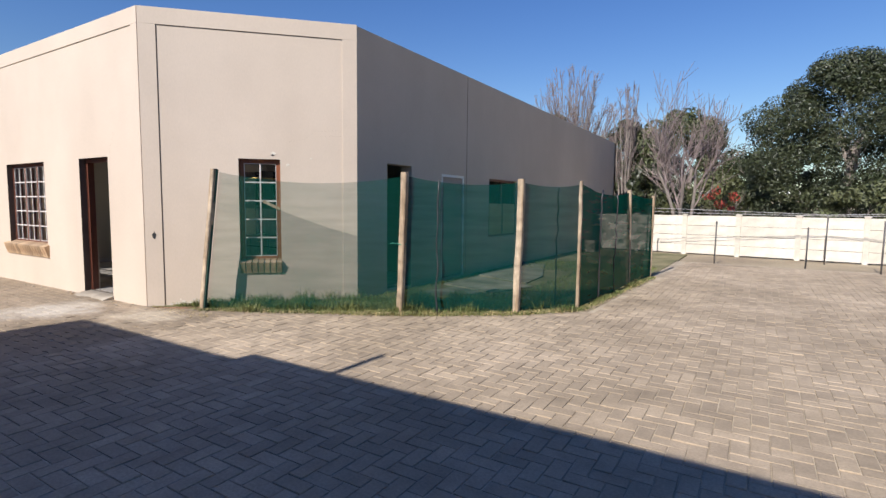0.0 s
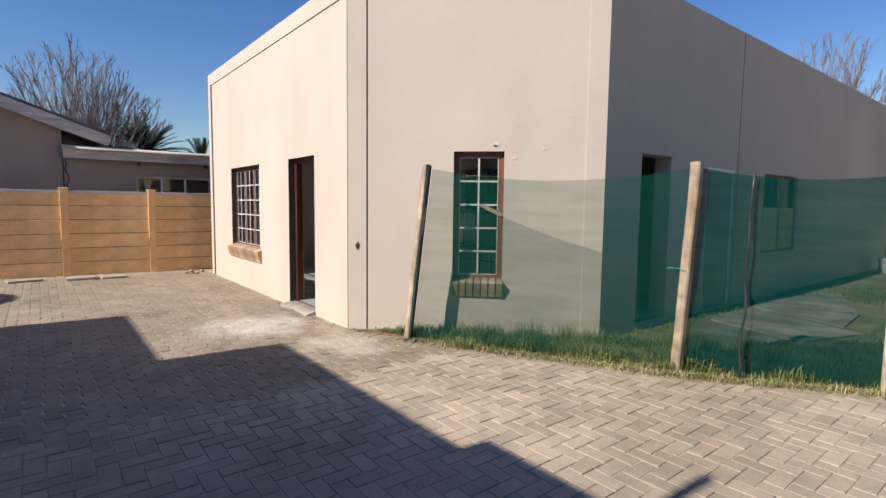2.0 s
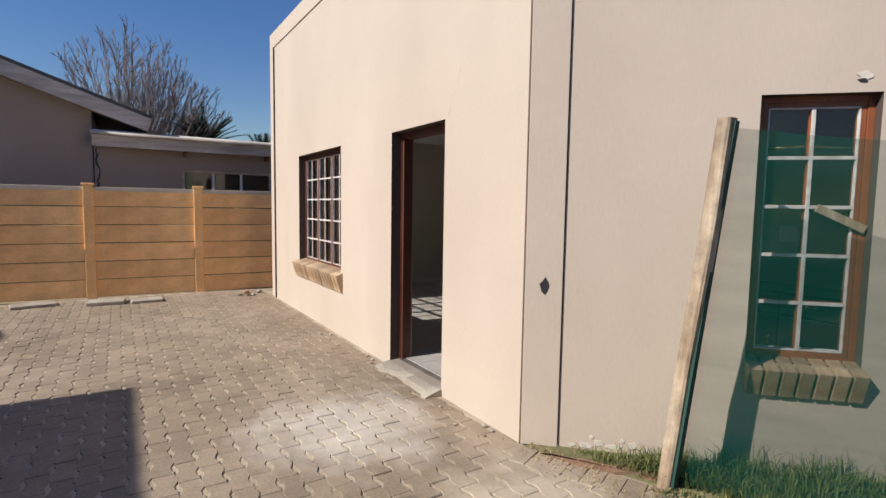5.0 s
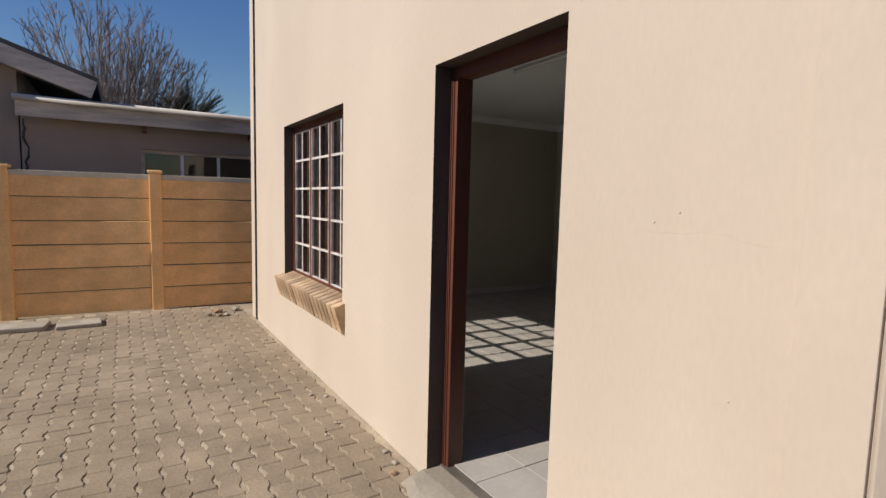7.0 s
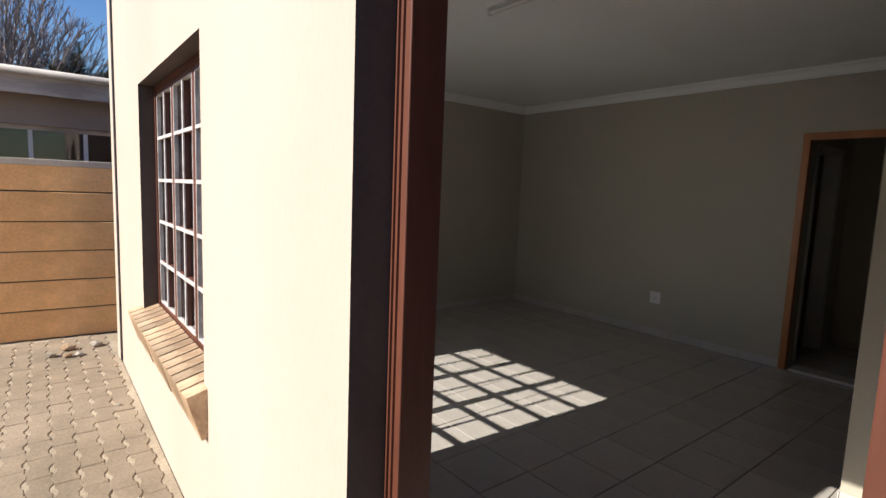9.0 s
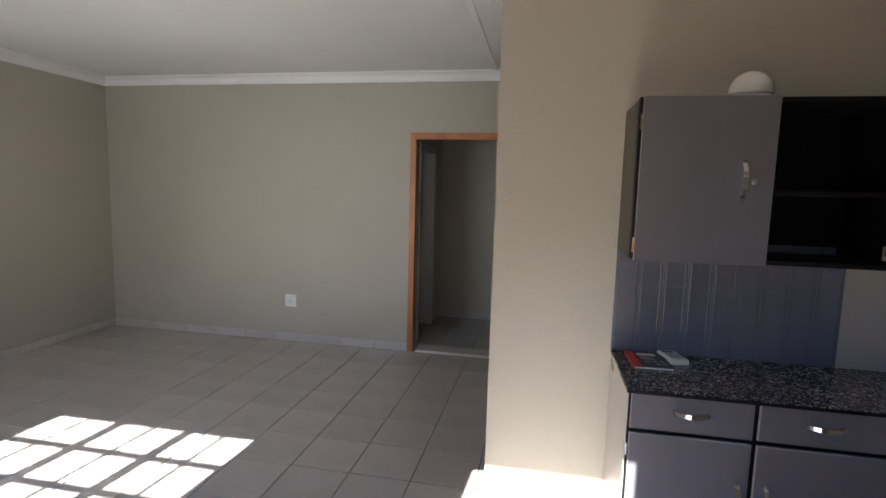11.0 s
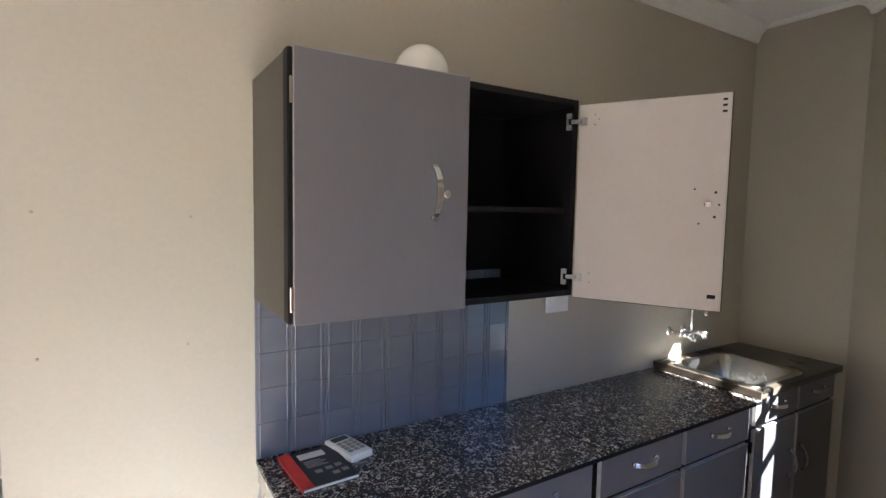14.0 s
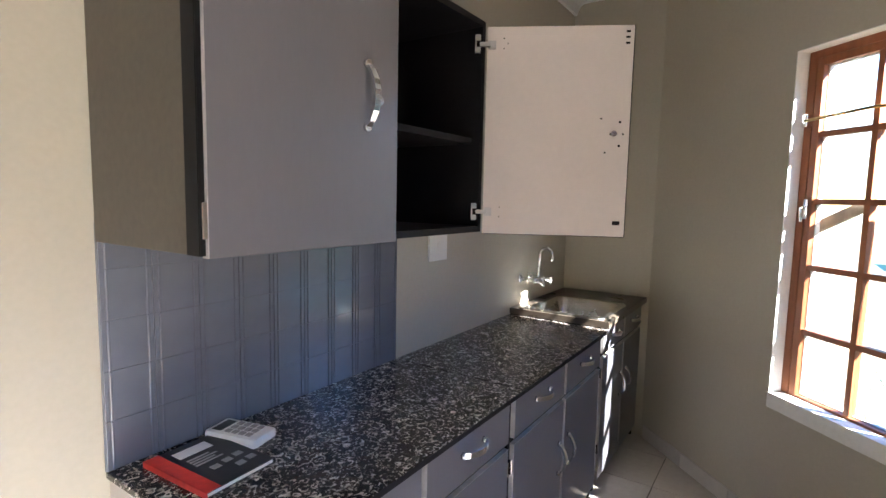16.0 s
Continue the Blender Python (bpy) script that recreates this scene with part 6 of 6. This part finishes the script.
floor_tiles = thing("floor_tiles", -9, 6, FL, "cream ceramic floor tiles with dark joints", "floor tiles", kind="structure")
TS = 0.3455
full = mesh_of("tile", boxes((0.0032, TS - 0.0032, 0.0032, TS - 0.0032, -0.008, 0.0), bevel=0.0012), TILE)
CUTC = 11.0 + TC / S2 + 0.004
made = 0
for i in range(-13, 12):
    for j in range(-10, 9):
        x0, y0 = -9.10 + i * TS, 7.015 + j * TS
        x1, y1 = x0 + TS, y0 + TS
        ylim = NY - 0.001 if not (-9.7 < (x0 + x1) / 2 < -8.6) else 9.93
        a, b, c, d = max(x0, IW + 0.002), min(x1, IE + 0.04), max(y0, FY + 0.135), min(y1, ylim)
        if y0 > NY and not (-9.7 < (x0 + x1) / 2 < -8.6):
            continue
        if b - a < 0.02 or d - c < 0.02:
            continue
        pts = [(a, c), (b, c), (b, d), (a, d)]
        cut = clip_cut(pts, CUTC)
        if len(cut) < 3:
            continue
        if c < FY + T and not (-9.05 < (a + b) / 2 < -8.1):
            cut = [(x, max(y, FY + T + 0.002)) for x, y in cut]
            if max(q[1] for q in cut) - min(q[1] for q in cut) < 0.02:
                continue
        if cut == pts and b - a > TS - 0.001 and d - c > TS - 0.001:
            ob = put(new("tile", full), floor_tiles)
            ob.matrix_basis = Matrix.Translation((x0, y0, FL))
        else:
            cx, cy = sum(q[0] for q in cut) / len(cut), sum(q[1] for q in cut) / len(cut)
            bm = prism([(x + (cx - x) * 0.012, y + (cy - y) * 0.012) for x, y in cut], FL - 0.008, FL)
            bmesh.ops.remove_doubles(bm, verts=bm.verts, dist=0.0005)
            put(new("tile", mesh_of("tile", bm, TILE)), floor_tiles)


def skirting(name, p, q, inward, h=0.078):
    """A row of skirting tiles from p to q, standing off the wall along inward."""
    p, q, n = Vector((*p, FL)), Vector((*q, FL)), Vector((*inward, 0))
    L = (q - p).length
    u = (q - p).normalized()
    sk_ = thing(name, *((p + q) / 2), "pale ceramic skirting tiles along the wall", "skirting", kind="structure")
    m = Matrix(((u.x, n.x, 0, 0), (u.y, n.y, 0, 0), (0, 0, 1, 0), (0, 0, 0, 1)))
    bed = boxes((0, L, 0.0005, 0.004, -0.004, h - 0.004), m=Matrix.Translation(p) @ m)
    part("grout", bed, GROUT, sk_)
    meshes = {}
    s = 0.0
    while s < L - 0.01:
        w2 = round(min(TS, L - s), 3)
        if w2 not in meshes:
            meshes[w2] = mesh_of("skirting_tile", boxes((0.002, w2 - 0.002, 0.002, 0.010, 0.001, h), bevel=0.0015), SKIRT)
        ob = put(new("skirting_tile", meshes[w2]), sk_)
        ob.matrix_basis = Matrix.Translation(p + u * s) @ m
        s += TS


skirting("baseboard_north", (-9.69, NY), (IW, NY), (0, -1))
skirting("baseboard_west", (IW + 0.004, NY - 0.01), (IW + 0.004, ICY), (1, 0))
skirting("baseboard_front", (IW, ICY), (-9.02, ICY), (0, 1))
skirting("baseboard_pier", (-8.12, KY), (PIER, KY), (0, -1))
skirting("baseboard_pier_end", (PIER, KY), (PIER, KY + 0.15), (-1, 0))
skirting("baseboard_cut", (-5.45, 5.794), (ICX, ICY), (-S2, S2))
skirting("baseboard_front_east", (-8.13, ICY), (ICX, ICY), (0, 1))
skirting("baseboard_passage", (-8.62, 9.93), (-9.70, 9.93), (0, -1))

# ---- wear on the outside walls ----
def flake(name, m, u, z, w2, h, mtl, label, seed, out=0.004, v=0.0):
    rg = random.Random(seed)
    n = 9
    pts = [(u + w2 / 2 * math.cos(6.283 * k / n) * rg.uniform(0.5, 1.1), z + h / 2 * math.sin(6.283 * k / n) * rg.uniform(0.5, 1.1)) for k in range(n)]
    bm = prism(pts, 0, out)
    bm.transform(m @ Matrix(((1, 0, 0, 0), (0, 0, -1, v - 0.0005), (0, 1, 0, 0), (0, 0, 0, 1))))
    return tagged(part(name, bm, mtl), label, "plaster damage")


for k, (u, z, a, b) in enumerate(((1.70, 2.16, 0.085, 0.06), (1.90, 2.0, 0.06, 0.05), (2.22, 2.10, 0.05, 0.035), (0.66, 0.055, 0.10, 0.05), (0.55, 0.04, 0.12, 0.045), (0.46, 0.055, 0.09, 0.06), (0.38, 0.03, 0.10, 0.04), (0.73, 0.035, 0.07, 0.03), (0.31, 0.025, 0.05, 0.03), (0.60, 0.08, 0.04, 0.03), (0.42, 0.085, 0.03, 0.025))):
    flake("plaster_chip", M_CUT, u, z, a, b, PALEPRECAST, "chipped patch of bare pale plaster", 40 + k)
flake("plaster_hole", M_CUT, 0.115, 0.99, 0.07, 0.10, DARKPLASTIC, "dark hole broken in the wall corner", 50, 0.003, -P)
flake("plaster_hole", M_CUT, 1.69, 2.135, 0.05, 0.022, DARKPLASTIC, "dark hole above the narrow window", 51, 0.0055)


def crack(m, pts, seed, r=0.0009, v=0.0):
    rg = random.Random(seed)
    bm = bmesh.new()
    line = []
    for (a, b), (c, d) in zip(pts, pts[1:]):
        n = max(3, int(math.hypot(c - a, d - b) / 0.03))
        line += [(a + (c - a) * k / n + rg.uniform(-0.006, 0.006), b + (d - b) * k / n + rg.uniform(-0.006, 0.006)) for k in range(n)]
    line.append(pts[-1])
    tube(bm, [m @ Vector((u, v, z)) for u, z in line], [r * rg.uniform(0.3, 1.2) for _ in line], 5)
    return tagged(part("hairline_crack", bm, CRACKLINE), "thin crack running through the plaster", "crack", "cracks in the plaster")


crack(M_CUT, [(1.88, 2.33), (2.10, 2.36), (2.30, 2.50), (2.62, 2.52)], 1)
crack(M_CUT, [(2.30, 2.42), (2.70, 2.44)], 2)
crack(M_CUT, [(1.82, 1.55), (2.3, 1.52), (2.8, 1.56)], 3, 0.0006)
crack(M_FRONT, [(0.88, 2.12), (0.84, 2.24), (0.76, 2.34), (0.74, 2.44)], 4)
crack(M_FRONT, [(0.62, 1.36), (0.40, 1.38), (0.17, 1.35)], 5, 0.00022)
for k, (u, z, a) in enumerate(((0.55, 1.40, 0.022), (0.47, 1.43, 0.016), (0.62, 1.10, 0.014), (2.2, 2.75, 0.05), (0.30, 0.95, 0.018))):
    flake("plaster_chip", M_FRONT, u, z, a * 0.5, a * 0.3, PALEPRECAST, "small chip of pale filler on the wall", 60 + k, 0.002)
